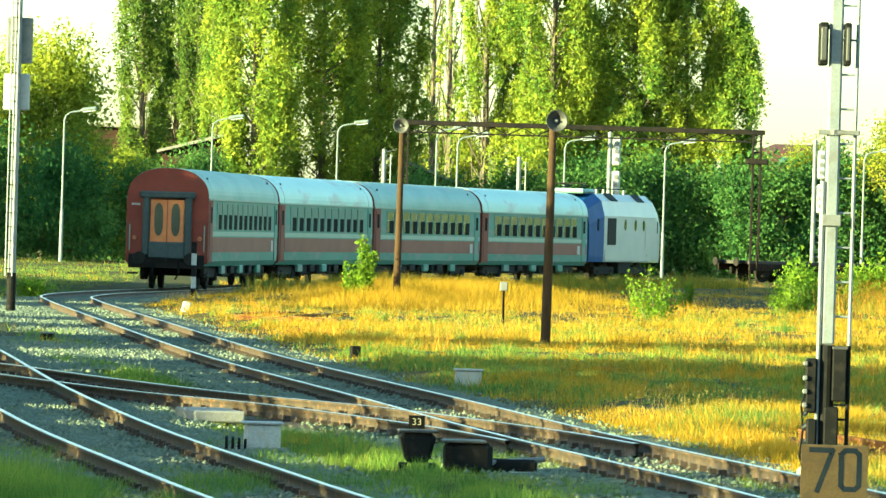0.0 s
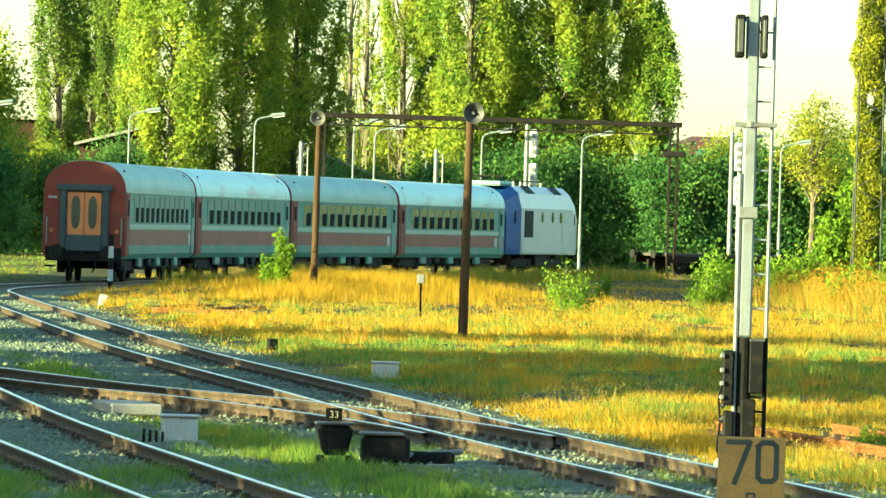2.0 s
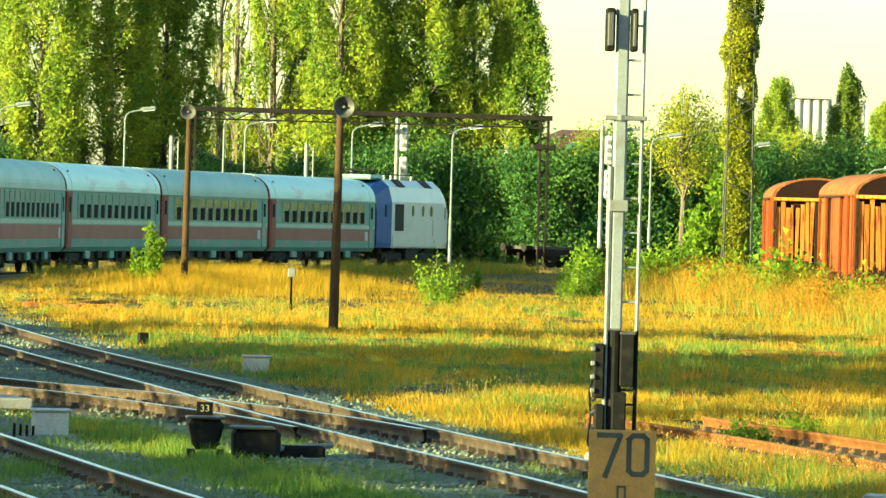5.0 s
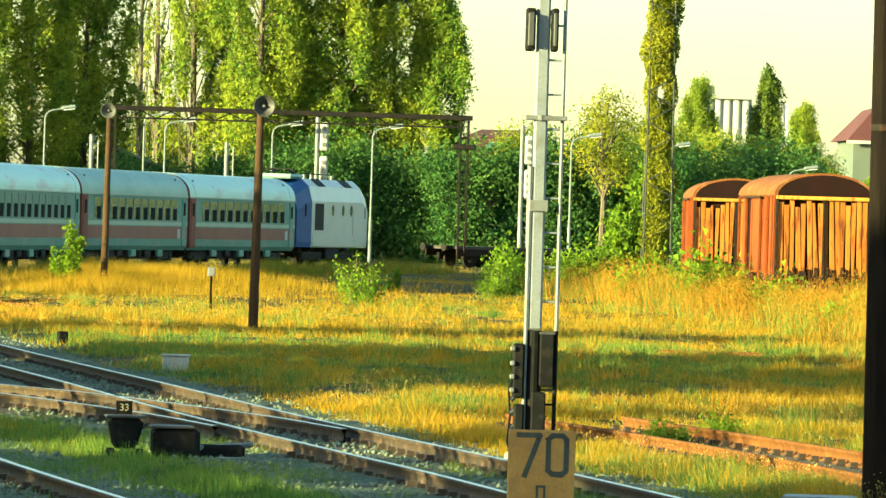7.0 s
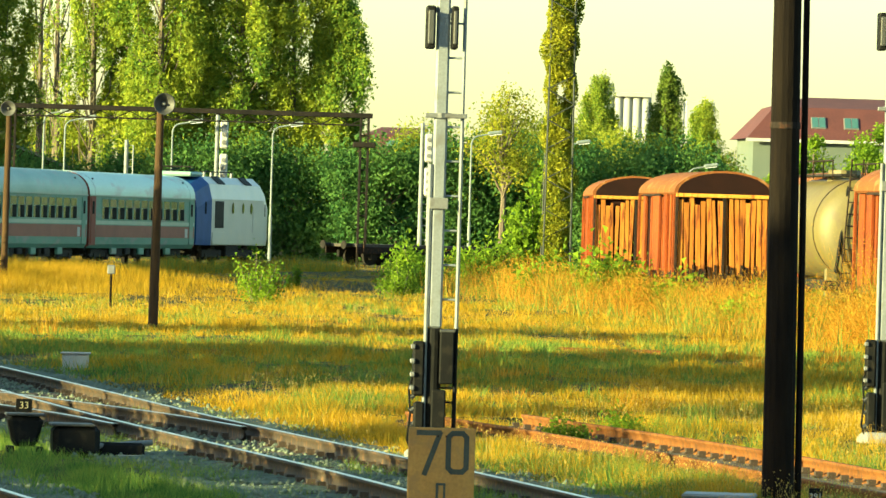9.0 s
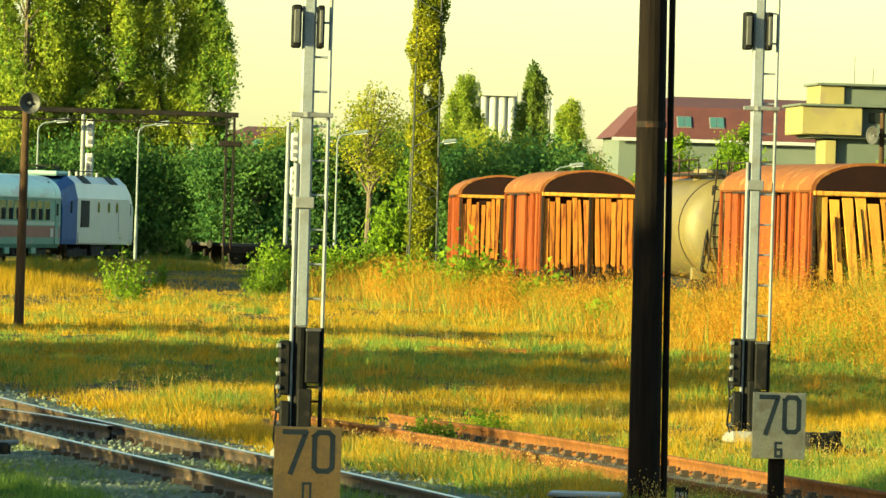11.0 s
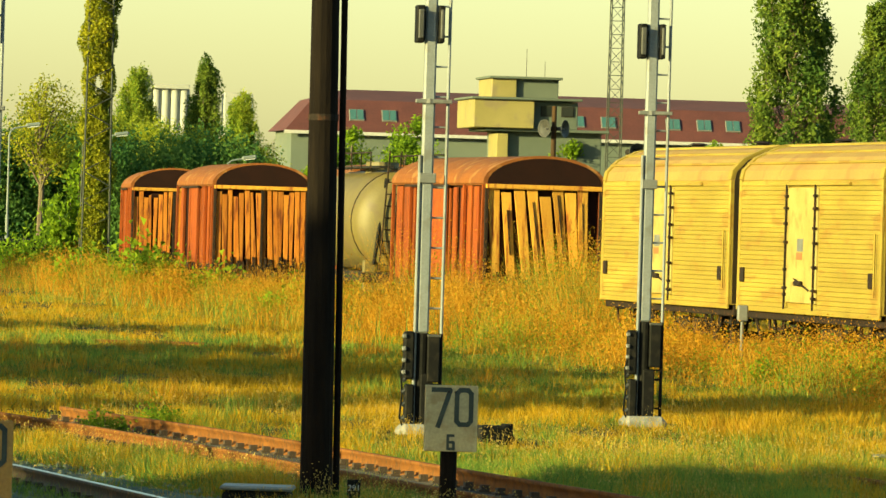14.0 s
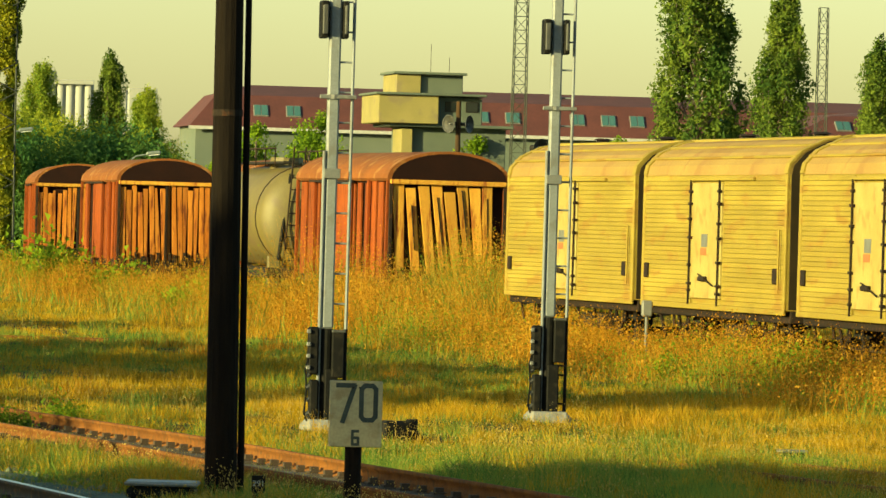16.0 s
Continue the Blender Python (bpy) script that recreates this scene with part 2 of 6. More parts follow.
M_VINE = leaf_material("vine_leaves", (0.10, 0.14, 0.018), (0.40, 0.38, 0.04), 0.8)
M_BUSH = leaf_material("bush_leaves", (0.08, 0.15, 0.018), (0.24, 0.34, 0.03), 0.8)
M_BARK = material("poplar_bark", (0.10, 0.075, 0.05), (0.15, 0.12, 0.08), 1.0, 0.9, bump=0.5, stretch=(4, 4, 0.6))
M_DRYGRASS = leaf_material("dry_grass", (0.10, 0.10, 0.013), (0.43, 0.25, 0.02), 0.55, 0.45, (0.62, 0.385, 0.05), 0.34, 0.42, 0.66, 0.95, 5)
M_SEED = leaf_material("pale_seed_stalks", (0.36, 0.25, 0.065), (0.54, 0.39, 0.12), 0.5, 0.4)
M_WEED = leaf_material("tall_dry_weeds", (0.10, 0.06, 0.011), (0.46, 0.21, 0.022), 0.8, 0.4, (0.60, 0.36, 0.06), 0.4, 0.42, 0.68, 0.95, 5)
M_GREENGRASS = leaf_material("green_grass", (0.05, 0.12, 0.03), (0.17, 0.25, 0.045), 0.6, 0.45, (0.30, 0.30, 0.055), 0.36, 0.42, 0.7, 1.0, 5)


# ---- mesh helpers ----
def flat_mesh(name, verts, faces):
    """A mesh from numpy arrays: verts (n, 3), faces (m, k)."""
    verts, faces = np.asarray(verts, np.float32), np.asarray(faces, np.int32)
    me = bpy.data.meshes.new(name)
    k = faces.shape[1]
    me.vertices.add(len(verts))
    me.vertices.foreach_set("co", verts.ravel())
    me.loops.add(faces.size)
    me.loops.foreach_set("vertex_index", faces.ravel())
    me.polygons.add(len(faces))
    me.polygons.foreach_set("loop_start", np.arange(len(faces), dtype=np.int32) * k)
    me.update(calc_edges=True)
    me.validate()
    return me


def obj(name, me, mat, parent=None, label=""):
    ob = new(name, me)
    if mat is not None and not me.materials:
        me.materials.append(mat)
    if parent is not None:
        ob.parent = parent
    if label:
        ob["label"] = label
    return ob


def part(name, bm, mat, parent=None, label="", smooth=False):
    me = bpy.data.meshes.new(name)
    bmesh.ops.recalc_face_normals(bm, faces=bm.faces)
    if smooth:
        for fc in bm.faces:
            fc.smooth = True
    bm.to_mesh(me)
    bm.free()
    return obj(name, me, mat, parent, label)


def thing(name, m, label, category, group="", kind=""):
    ob = new(name)
    ob.matrix_basis = m
    ob.empty_display_size = 0.3
    return tagged(ob, label, category, group, kind)


def box(bm, x0, x1, y0, y1, z0, z1, bevel=0.0, m=None):
    """Adds a box, bevelled where asked."""
    t = bmesh.new()
    bmesh.ops.create_cube(t, size=1)
    for v in t.verts:
        v.co = ((x0 + x1) / 2 + v.co.x * (x1 - x0), (y0 + y1) / 2 + v.co.y * (y1 - y0), (z0 + z1) / 2 + v.co.z * (z1 - z0))
    if bevel:
        bmesh.ops.bevel(t, geom=list(t.edges), offset=bevel, segments=1, affect="EDGES")
    return merge(bm, t, m)


def merge(bm, t, m=None):
    if m is not None:
        t.transform(m)
    vs = [bm.verts.new(v.co) for v in t.verts]
    t.verts.index_update()
    for fc in t.faces:
        bm.faces.new([vs[v.index] for v in fc.verts])
    t.free()
    return bm


def boxed(*a, bevel=0.0, m=None):
    return box(bmesh.new(), *a, bevel=bevel, m=m)


def tube(bm, a, b, r1, r2=None, seg=10):
    """Adds a tapered round bar from a to b."""
    a, b = Vector(a), Vector(b)
    r2 = r1 if r2 is None else r2
    t = bmesh.new()
    bmesh.ops.create_cone(t, cap_ends=True, segments=seg, radius1=r1, radius2=r2, depth=(b - a).length)
    q = (b - a).to_track_quat("Z", "Y").to_matrix().to_4x4()
    return merge(bm, t, Matrix.Translation((a + b) / 2) @ q)


def rod(a, b, r1, r2=None, seg=10):
    return tube(bmesh.new(), a, b, r1, r2, seg)


def loft(bm, profile, y0, y1, caps=True):
    """Extrudes an (x, z) outline along y."""
    a = [bm.verts.new((x, y0, z)) for x, z in profile]
    b = [bm.verts.new((x, y1, z)) for x, z in profile]
    n = len(profile)
    for i in range(n):
        bm.faces.new((a[i], a[(i + 1) % n], b[(i + 1) % n], b[i]))
    if caps:
        bm.faces.new(a)
        bm.faces.new(b[::-1])
    return bm


def arch(half, z0, z1, rise_pow=2.0, n=16):
    """Roof outline from (half, z0) over (0, z1) to (-half, z0)."""
    out = []
    for i in range(n + 1):
        a = math.pi * i / n
        c, s = math.cos(a), math.sin(a)
        out.append((half * abs(c) ** (2 / rise_pow) * (1 if c > 0 else -1), z0 + (z1 - z0) * abs(s) ** (2 / rise_pow)))
    return out


def lettering(text, size, mat, parent, m, name="lettering"):
    cu = bpy.data.curves.new(name, "FONT")
    cu.body, cu.size, cu.extrude, cu.align_x, cu.align_y = text, size, 0.003, "CENTER", "CENTER"
    t = bpy.data.objects.new(name, cu)
    scene.collection.objects.link(t)
    me = bpy.data.meshes.new_from_object(t.evaluated_get(bpy.context.evaluated_depsgraph_get()))
    bpy.data.objects.remove(t)
    me.materials.clear()
    ob = obj(name, me, mat, parent)
    ob.matrix_basis = m
    return ob


# ---- ground and tracks ----
def smooth_path(points, step):
    """Catmull-Rom through the points, resampled at even steps: places (n, 2)."""
    p = np.array(points, float)
    p = np.vstack([2 * p[0] - p[1], p, 2 * p[-1] - p[-2]])
    out = []
    for i in range(1, len(p) - 2):
        for k in np.linspace(0, 1, 24, endpoint=False):
            out.append(0.5 * (2 * p[i] + (p[i + 1] - p[i - 1]) * k + (2 * p[i - 1] - 5 * p[i] + 4 * p[i + 1] - p[i + 2]) * k * k
                              + (3 * p[i] - p[i - 1] - 3 * p[i + 1] + p[i + 2]) * k ** 3))
    out = np.array(out + [p[-2]])
    s = np.r_[0, np.cumsum(np.hypot(*np.diff(out, axis=0).T))]
    t = np.arange(0, s[-1], step)
    return np.stack([np.interp(t, s, out[:, 0]), np.interp(t, s, out[:, 1])], 1)


def normals(p):
    d = np.gradient(p, axis=0)
    d /= np.hypot(d[:, 0], d[:, 1])[:, None]
    return np.stack([d[:, 1], -d[:, 0]], 1)


def sweep(p, profile, closed=True):
    """Sweeps an (offset to the right, z) outline along the path."""
    nr = normals(p)
    k = len(profile)
    v = np.concatenate([np.stack([p[:, 0] + nr[:, 0] * o, p[:, 1] + nr[:, 1] * o, np.full(len(p), z)], 1)[:, None] for o, z in profile], 1).reshape(-1, 3)
    f = []
    for j in range(k if closed else k - 1):
        i = np.arange(len(p) - 1) * k
        f.append(np.stack([i + j, i + (j + 1) % k, i + k + (j + 1) % k, i + k + j], 1))
    return v, np.concatenate(f)


RAIL_SIDE = [(-0.07, -0.17), (0.07, -0.17), (0.07, -0.155), (0.012, -0.135), (0.012, -0.05), (0.035, -0.035), (0.035, -0.006), (-0.035, -0.006), (-0.035, -0.035), (-0.012, -0.05), (-0.012, -0.135), (-0.07, -0.155)]
RAIL_TOP = [(-0.033, -0.008), (0.033, -0.008), (0.033, -0.002), (0.022, 0.0), (-0.022, 0.0), (-0.033, -0.002)]

PATH_B = [(-10.6, 150), (-8.5, 129.6), (-6.12, 104.5), (-4.03, 85.1), (-2.24, 71.3), (-1.33, 64.6), (-0.1, 56)]
PATH_A = [(12.6, 396), (12.4, 378), (11.4, 366), (9.19, 354.5), (5.31, 339), (0.24, 317), (-4.21, 294.9), (-7.53, 272.6), (-9.43, 250.1), (-10.8, 236), (-11.3, 224), (-10.6, 211), (-7.2, 172), (-3.58, 132), (-0.26, 101.7), (0.83, 91.5), (1.7, 84), (2.85, 75), (3.55, 69.5), (4.6, 60), (5.2, 54)]
PATH_C = [(-11.5, 134), (-9.3, 124), (-7.2, 116), (-5.7, 110), (-3.5, 102.3), (-1.5, 97), (0.6, 88.8), (1.6, 83.4)]
PATH_S = [(5.3, 92.5), (6.0, 88.2), (6.6, 84.3), (7.3, 79), (7.95, 73), (8.7, 67), (9.6, 60), (10.2, 55)]
PATH_F = [(20.4, 300), (20.0, 262), (19.5, 230), (20.5, 200), (21.9, 172), (22.6, 150), (23.3, 130), (23.9, 108), (24.6, 80)]
PATH_D = [(13.0, 76.2), (13.4, 74.2), (13.9, 71), (14.5, 67.5)]

SLEEPER = bmesh.new()
box(SLEEPER, -1.3, 1.3, -0.13, 0.13, -0.33, -0.172, 0.02)
SLEEPER_ME = bpy.data.meshes.new("sleeper")
SLEEPER.to_mesh(SLEEPER_ME)
SLEEPER.free()
PLATE = bmesh.new()
box(PLATE, -0.17, 0.17, -0.08, 0.08, -0.172, -0.150, 0.003)
box(PLATE, -0.14, -0.06, -0.045, 0.045, -0.151, -0.105)
box(PLATE, 0.06, 0.14, -0.045, 0.045, -0.151, -0.105)
PLATE_ME = bpy.data.meshes.new("fastening")
PLATE.to_mesh(PLATE_ME)
PLATE.free()
PLATE_ME.materials.append(M_RAIL)


def track(path, label, side, top, y_from, y_to, sleepers=True, plates=None):
    t = tagged(new("railway_track"), label, "railway track", "railway tracks")
    p = smooth_path(path, 0.5)
    for off in (-0.75, 0.75):
        q = p + normals(p) * off
        r = obj("rail", flat_mesh("rail", *sweep(q, RAIL_SIDE)), side, t)
        obj("rail_head", flat_mesh("rail_head", *sweep(q, RAIL_TOP)), top, r, "worn running surface")
    if sleepers:
        c = smooth_path(path, 0.65)
        nr = normals(c)
        for (x, y), (nx, ny) in zip(c, nr):
            if y_from < y < y_to:
                s = obj("sleeper", SLEEPER_ME, M_SLEEPER, t)
                s.matrix_basis = Matrix.Translation((x, y, random.uniform(-0.01, 0.01))) @ Matrix.Rotation(math.atan2(ny, nx) + random.uniform(-0.02, 0.02), 4, "Z")
                for off in (-0.75, 0.75):
                    obj("fastening", PLATE_ME, M_RAIL, s).location = (off, 0, 0)
    return t


gx = np.concatenate([[-3000, -1000, -400, -200, -110], np.arange(-70, 100, 1.3), [140, 220, 400, 1000, 3000]])
gy = np.concatenate([[-2000, -500, -100, 0, 30], np.arange(50, 420, 1.6), [470, 560, 700, 1000, 2000, 4500]])
GX, GY = np.meshgrid(gx, gy)
ground_wave = 0.05 * np.sin(GX * 0.31 + 1.3 * np.sin(GY * 0.09)) * np.cos(GY * 0.17) + np.random.uniform(-0.03, 0.03, GX.shape)


def ground_height(x, y):
    """Level of the soil: lower along the main tracks, level with the rails in the field."""
    d = np.full(np.shape(x), 99.0)
    for path, narrow in ((PATH_A, 0), (PATH_B, 0), (PATH_C, 0), (PATH_S, 0.9)):
        p = smooth_path(path, 1.0)
        o = np.argsort(p[:, 1])
        inside = (y > p[:, 1].min() - 3) & (y < p[:, 1].max() + 3)
        d = np.where(inside, np.minimum(d, narrow + np.abs(x - np.interp(y, p[o, 1], p[o, 0]))), d)
    k = np.clip((d - 1.9) / 1.6, 0, 1)
    mound = 0.55 * np.exp(-((x - 0.6) / 5.0) ** 2 - ((y - 240) / 8.0) ** 2) + 0.3 * np.exp(-((x - 9.0) / 5.0) ** 2 - ((y - 262) / 10.0) ** 2)
    return -0.24 + 0.14 * k * k * (3 - 2 * k) + mound


near = (GX > -70) & (GX < 100) & (GY > 50) & (GY < 420)
GZ = np.where(near, ground_height(GX, GY) + ground_wave * 0.6, -0.16)
ii = (np.arange(len(gy) - 1)[:, None] * len(gx) + np.arange(len(gx) - 1)[None]).ravel()
ground = obj("ground", flat_mesh("ground", np.stack([GX, GY, GZ], 2).reshape(-1, 3), np.stack([ii, ii + 1, ii + 1 + len(gx), ii + len(gx)], 1)), M_SOIL)
tagged(ground, "dry brown soil of a railway yard under weeds", "ground", kind="structure")


def ballast_bed(path, half, top, y_from, y_to, name):
    p = smooth_path(path, 0.6)
    p = p[(p[:, 1] > y_from) & (p[:, 1] < y_to)]
    prof = [(-half - 0.5, -0.33)] + [(x, top + random.uniform(-0.02, 0.02)) for x in np.linspace(-half, half, 9)] + [(half + 0.5, -0.33)]
    v, f = sweep(p, prof, False)
    v[:, 2] += np.random.uniform(-0.03, 0.02, len(v))
    return tagged(obj(name, flat_mesh(name, v, f), M_BALLAST), "grey crushed-stone ballast under the rails", "ballast", kind="structure")


ballast_bed(PATH_A, 1.9, -0.165, 50, 330, "ballast_bed")
ballast_bed(PATH_B, 1.8, -0.17, 50, 150, "ballast_bed")
ballast_bed(PATH_C, 1.5, -0.185, 86, 134, "ballast_bed")
ballast_bed([(-13.5, 205), (-11, 168), (-8.2, 140), (-6.4, 122)], 1.6, -0.17, 100, 210, "gravel_bank")


def stones(path, half, y_from, y_to, count, size):
    """Loose angular stones strewn over a bed."""
    p = smooth_path(path, 0.3)
    p = p[(p[:, 1] > y_from) & (p[:, 1] < y_to)]
    i = np.random.randint(0, len(p), count)
    nr = normals(p)
    off = np.random.uniform(-half, half, count)
    c = p[i] + nr[i] * off[:, None] + np.random.uniform(-0.2, 0.2, (count, 2))
    base = np.array([(1, 0, 0), (-1, 0, 0), (0, 1, 0), (0, -1, 0), (0, 0, 1), (0, 0, -1)], float)
    tri = np.array([(0, 2, 4), (2, 1, 4), (1, 3, 4), (3, 0, 4), (2, 0, 5), (1, 2, 5), (3, 1, 5), (0, 3, 5)])
    v = base[None] * np.random.uniform(0.5, 1.2, (count, 6, 1)) * (size * np.random.uniform(0.6, 1.6, (count, 1, 1)))
    a = np.random.uniform(0, 6.28, count)
    ca, sa = np.cos(a)[:, None], np.sin(a)[:, None]
    v = np.stack([v[..., 0] * ca - v[..., 1] * sa, v[..., 0] * sa + v[..., 1] * ca, v[..., 2] * 0.8], 2)
    v[..., 0] += c[:, :1]
    v[..., 1] += c[:, 1:]
    v[..., 2] += -0.165
    f = (tri[None] + 6 * np.arange(count)[:, None, None]).reshape(-1, 3)
    ob = obj("ballast_stones", flat_mesh("ballast_stones", v.reshape(-1, 3), f), M_STONE)
    return tagged(ob, "loose grey crushed stones between the sleepers", "gravel", kind="stuff")


stones(PATH_B, 2.0, 58, 130, 16000, 0.034)
stones(PATH_A, 2.2, 58, 230, 16000, 0.038)
stones([(-13.5, 205), (-11, 168), (-8.2, 140), (-6.4, 122)], 1.8, 100, 210, 8000, 0.05)

track(PATH_B, "polished main-line rails on gravel ballast", M_RAIL, M_RAILTOP, 56, 130)
track(PATH_A, "rails curving away towards the passenger train", M_RAIL, M_RAILTOP, 56, 180)
track(PATH_C, "diverging rails of a turnout crossing the gravel", M_RAIL, M_RAILTOP, 84, 125)
track(PATH_S, "rusty disused siding rails half buried in weeds", M_RUST, M_RUST, 56, 100)
track(PATH_F, "weed-grown siding rails under parked freight wagons", M_RUST, M_RUST, 90, 180)
track(PATH_D, "short rusty rails sunk in dry grass", M_RUST, M_RUST, 60, 80, False)

# rusty steel bar lying across the field
track([(-3.2, 186), (-4.3, 187.5), (-4.6, 191), (-4.2, 195), (-3.0, 199)], "short curved rusty rails sunk in dry grass", M_RUST, M_RUST, 0, 0, False)
bar = part("rusty_bar", boxed(-1.1, 1.1, -0.06, 0.06, -0.2, -0.06, bevel=0.01), M_RUST)
bar.matrix_basis = pose(11.3, 146.5, 0.02, 0, 0, -8)
tagged(bar, "rusty steel bar lying in dry grass", "steel bar")


# ---- buildings in the distance ----
def red_roof_house(m, length, depth, eave, ridge, label, windows, hip=9.0):
    h = thing("apartment_house", m, label, "building")
    part("wall", boxed(0, length, 0, depth, -0.3, eave), M_CREAMWALL, h, "pale cream rendered wall")
    bm = bmesh.new()
    mid = eave + (ridge - eave) * 0.74
    o = 0.6
    rings = [[(-o, -o, eave), (length + o, -o, eave), (length + o, depth + o, eave), (-o, depth + o, eave)],
             [(hip * 0.36, 1.8, mid), (length - 3, 1.8, mid), (length - 3, depth - 1.8, mid), (hip * 0.36, depth - 1.8, mid)],
             [(hip, depth * 0.5 - 0.3, ridge), (length - hip, depth * 0.5 - 0.3, ridge), (length - hip, depth * 0.5 + 0.3, ridge), (hip, depth * 0.5 + 0.3, ridge)]]
    vs = [[bm.verts.new(c) for c in r] for r in rings]
    for a, b in zip(vs, vs[1:]):
        for i in range(4):
            bm.faces.new((a[i], a[(i + 1) % 4], b[(i + 1) % 4], b[i]))
    bm.faces.new(vs[2])
    bm.faces.new(vs[0][::-1])
    roof = part("roof", bm, M_REDROOF, h, "dark red tiled mansard roof")
    part("eaves_board", boxed(-o - 0.05, length + o, -o - 0.1, -o, eave - 0.25, eave + 0.02), M_WHITE, h)
    slope = math.atan2(mid - eave, 1.8 + o)
    for wx in windows:
        z = eave + (mid - eave) * 0.52
        y = -o + (1.8 + o) * 0.52
        rot = Matrix.Translation((wx, y, z)) @ Matrix.Rotation(slope - math.pi / 2, 4, "X")
        w = part("roof_window", boxed(-0.62, 0.62, -0.10, 0.06, -0.62, 0.62, bevel=0.03), M_GREY, h, "roof window with pale frame")
        w.matrix_basis = rot
        for k in (-0.29, 0.29):
            part("pane", boxed(k - 0.25, k + 0.25, -0.13, -0.105, -0.54, 0.54), M_SKYGLASS, w)
    return h


red_roof_house(pose(57.3, 600, 0), 72, 14, 10.0, 13.6, "long cream building with dark red mansard roof", [2.6, 5.4, 8.1, 23.7, 26.3, 31.7, 34.3, 36.7, 44, 50, 56, 62], 5.0)
red_roof_house(pose(100.0, 560, 0, 0, 0, 4), 30, 14, 10.0, 12.4, "cream building wing with red tiled roof", [4, 9, 15, 21])
red_roof_house(pose(33.0, 800, 0), 11, 12, 9.4, 12.6, "distant house with weathered red roof", [4], 3.0)
red_roof_house(pose(44.0, 800, 0), 9, 12, 9.2, 11.6, "distant low house with orange-red roof", [3], 3.0)


def concrete_tower():
    h = thing("railway_control_building", pose(42.1, 350, 0), "stacked yellowish rendered control building with flat roofs", "building")
    part("lower_storey", boxed(1.5, 6.3, 0, 6, -0.3, 7.1, bevel=0.03), M_TOWERGREY, h, "rendered lower block in shaded grey-green tone")
    part("side_wall", boxed(1.2, 1.75, -0.3, 3, -0.3, 7.0, bevel=0.03), M_TOWER, h)
    # left parts take the lit tone, right parts the shaded tone
    part("middle_storey", boxed(0, 2.9, -0.9, 6, 7.25, 8.6, bevel=0.03), M_TOWER, h, "rendered projecting block in sunlit yellow tone")
    part("middle_storey_side", boxed(2.9, 5.05, -0.5, 6, 7.25, 8.55, bevel=0.03), M_TOWERGREY, h)
    part("roof_slab", boxed(-0.15, 5.2, -1.1, 6.2, 8.6, 8.72, bevel=0.03), M_TOWERGREY, h)
    part("floor_slab", boxed(0.6, 6.6, -0.6, 6.2, 7.1, 7.25, bevel=0.03), M_TOWERGREY, h)
    part("upper_storey", boxed(0.9, 2.1, -0.2, 5, 8.72, 9.62, bevel=0.03), M_TOWER, h)
    part("upper_storey_side", boxed(2.1, 4.15, 0, 5, 8.72, 9.62, bevel=0.03), M_TOWERGREY, h)
    part("top_slab", boxed(0.75, 4.3, -0.4, 5.2, 9.62, 9.74, bevel=0.02), M_TOWERGREY, h)
    for k in (3.25, 4.25):
        w = part("window", boxed(k, k + 0.62, -0.54, -0.44, 7.85, 8.35), M_DARK, h)
        part("pane", boxed(k + 0.05, k + 0.57, -0.56, -0.545, 7.9, 8.3), M_GLASS, w)
    part("aerial", rod((2.7, 1, 9.7), (2.7, 1, 11.1), 0.012), M_DARK, h)
    part("aerial", rod((3.6, 1, 9.7), (3.6, 1, 10.5), 0.012), M_DARK, h)


concrete_tower()


def lattice_mast(x, y, height, w):
    t = thing("lattice_mast", pose(x, y, -0.24), "tall dark steel lattice radio mast", "mast", "lattice masts")
    c = [(-1, -1), (1, -1), (1, 1), (-1, 1)]
    for a, b in c:
        part("leg", rod((a * w, b * w, 0), (a * w * 0.7, b * w * 0.7, height), 0.035, 0.03, 6), M_LATTICE, t)
    n = int(height / 0.75)
    for j in range(4):
        bm = bmesh.new()
        for i in range(n):
            z0, z1 = height * i / n, height * (i + 1) / n
            s0, s1 = w * (1 - 0.3 * i / n), w * (1 - 0.3 * (i + 1) / n)
            p, q = c[j], c[(j + 1) % 4]
            if i % 2:
                p, q = q, p
            tube(bm, (p[0] * s0, p[1] * s0, z0), (q[0] * s1, q[1] * s1, z1), 0.018, None, 5)
            tube(bm, (p[0] * s1, p[1] * s1, z1), (q[0] * s1, q[1] * s1, z1), 0.015, None, 5)
        part("bracing", bm, M_LATTICE, t)["kind"] = "stuff"


lattice_mast(56.0, 400, 24, 0.42)
lattice_mast(76.5, 420, 15.9, 0.36)


def silo_block():
    t = thing("grain_silo", pose(68.6, 900, 0), "pale concrete grain silo block with round bins", "silo")
    for i in range(4):
        part("bin", rod((0.6 + i * 1.15, 0, -0.3), (0.6 + i * 1.15, 0, 18.4), 0.62, None, 20), M_SILO, t, smooth=False)
    part("headhouse", boxed(-0.2, 4.6, -1, 3, 18.4, 19.0, bevel=0.05), M_SILO, t)
    part("stair_tower", boxed(-0.9, 0.0, -0.5, 2, -0.3, 20.0, bevel=0.05), M_TOWERGREY, t)
    part("annex", boxed(9.0, 12.5, 0, 4, -0.3, 18.2, bevel=0.05), M_SILO, t)


silo_block()


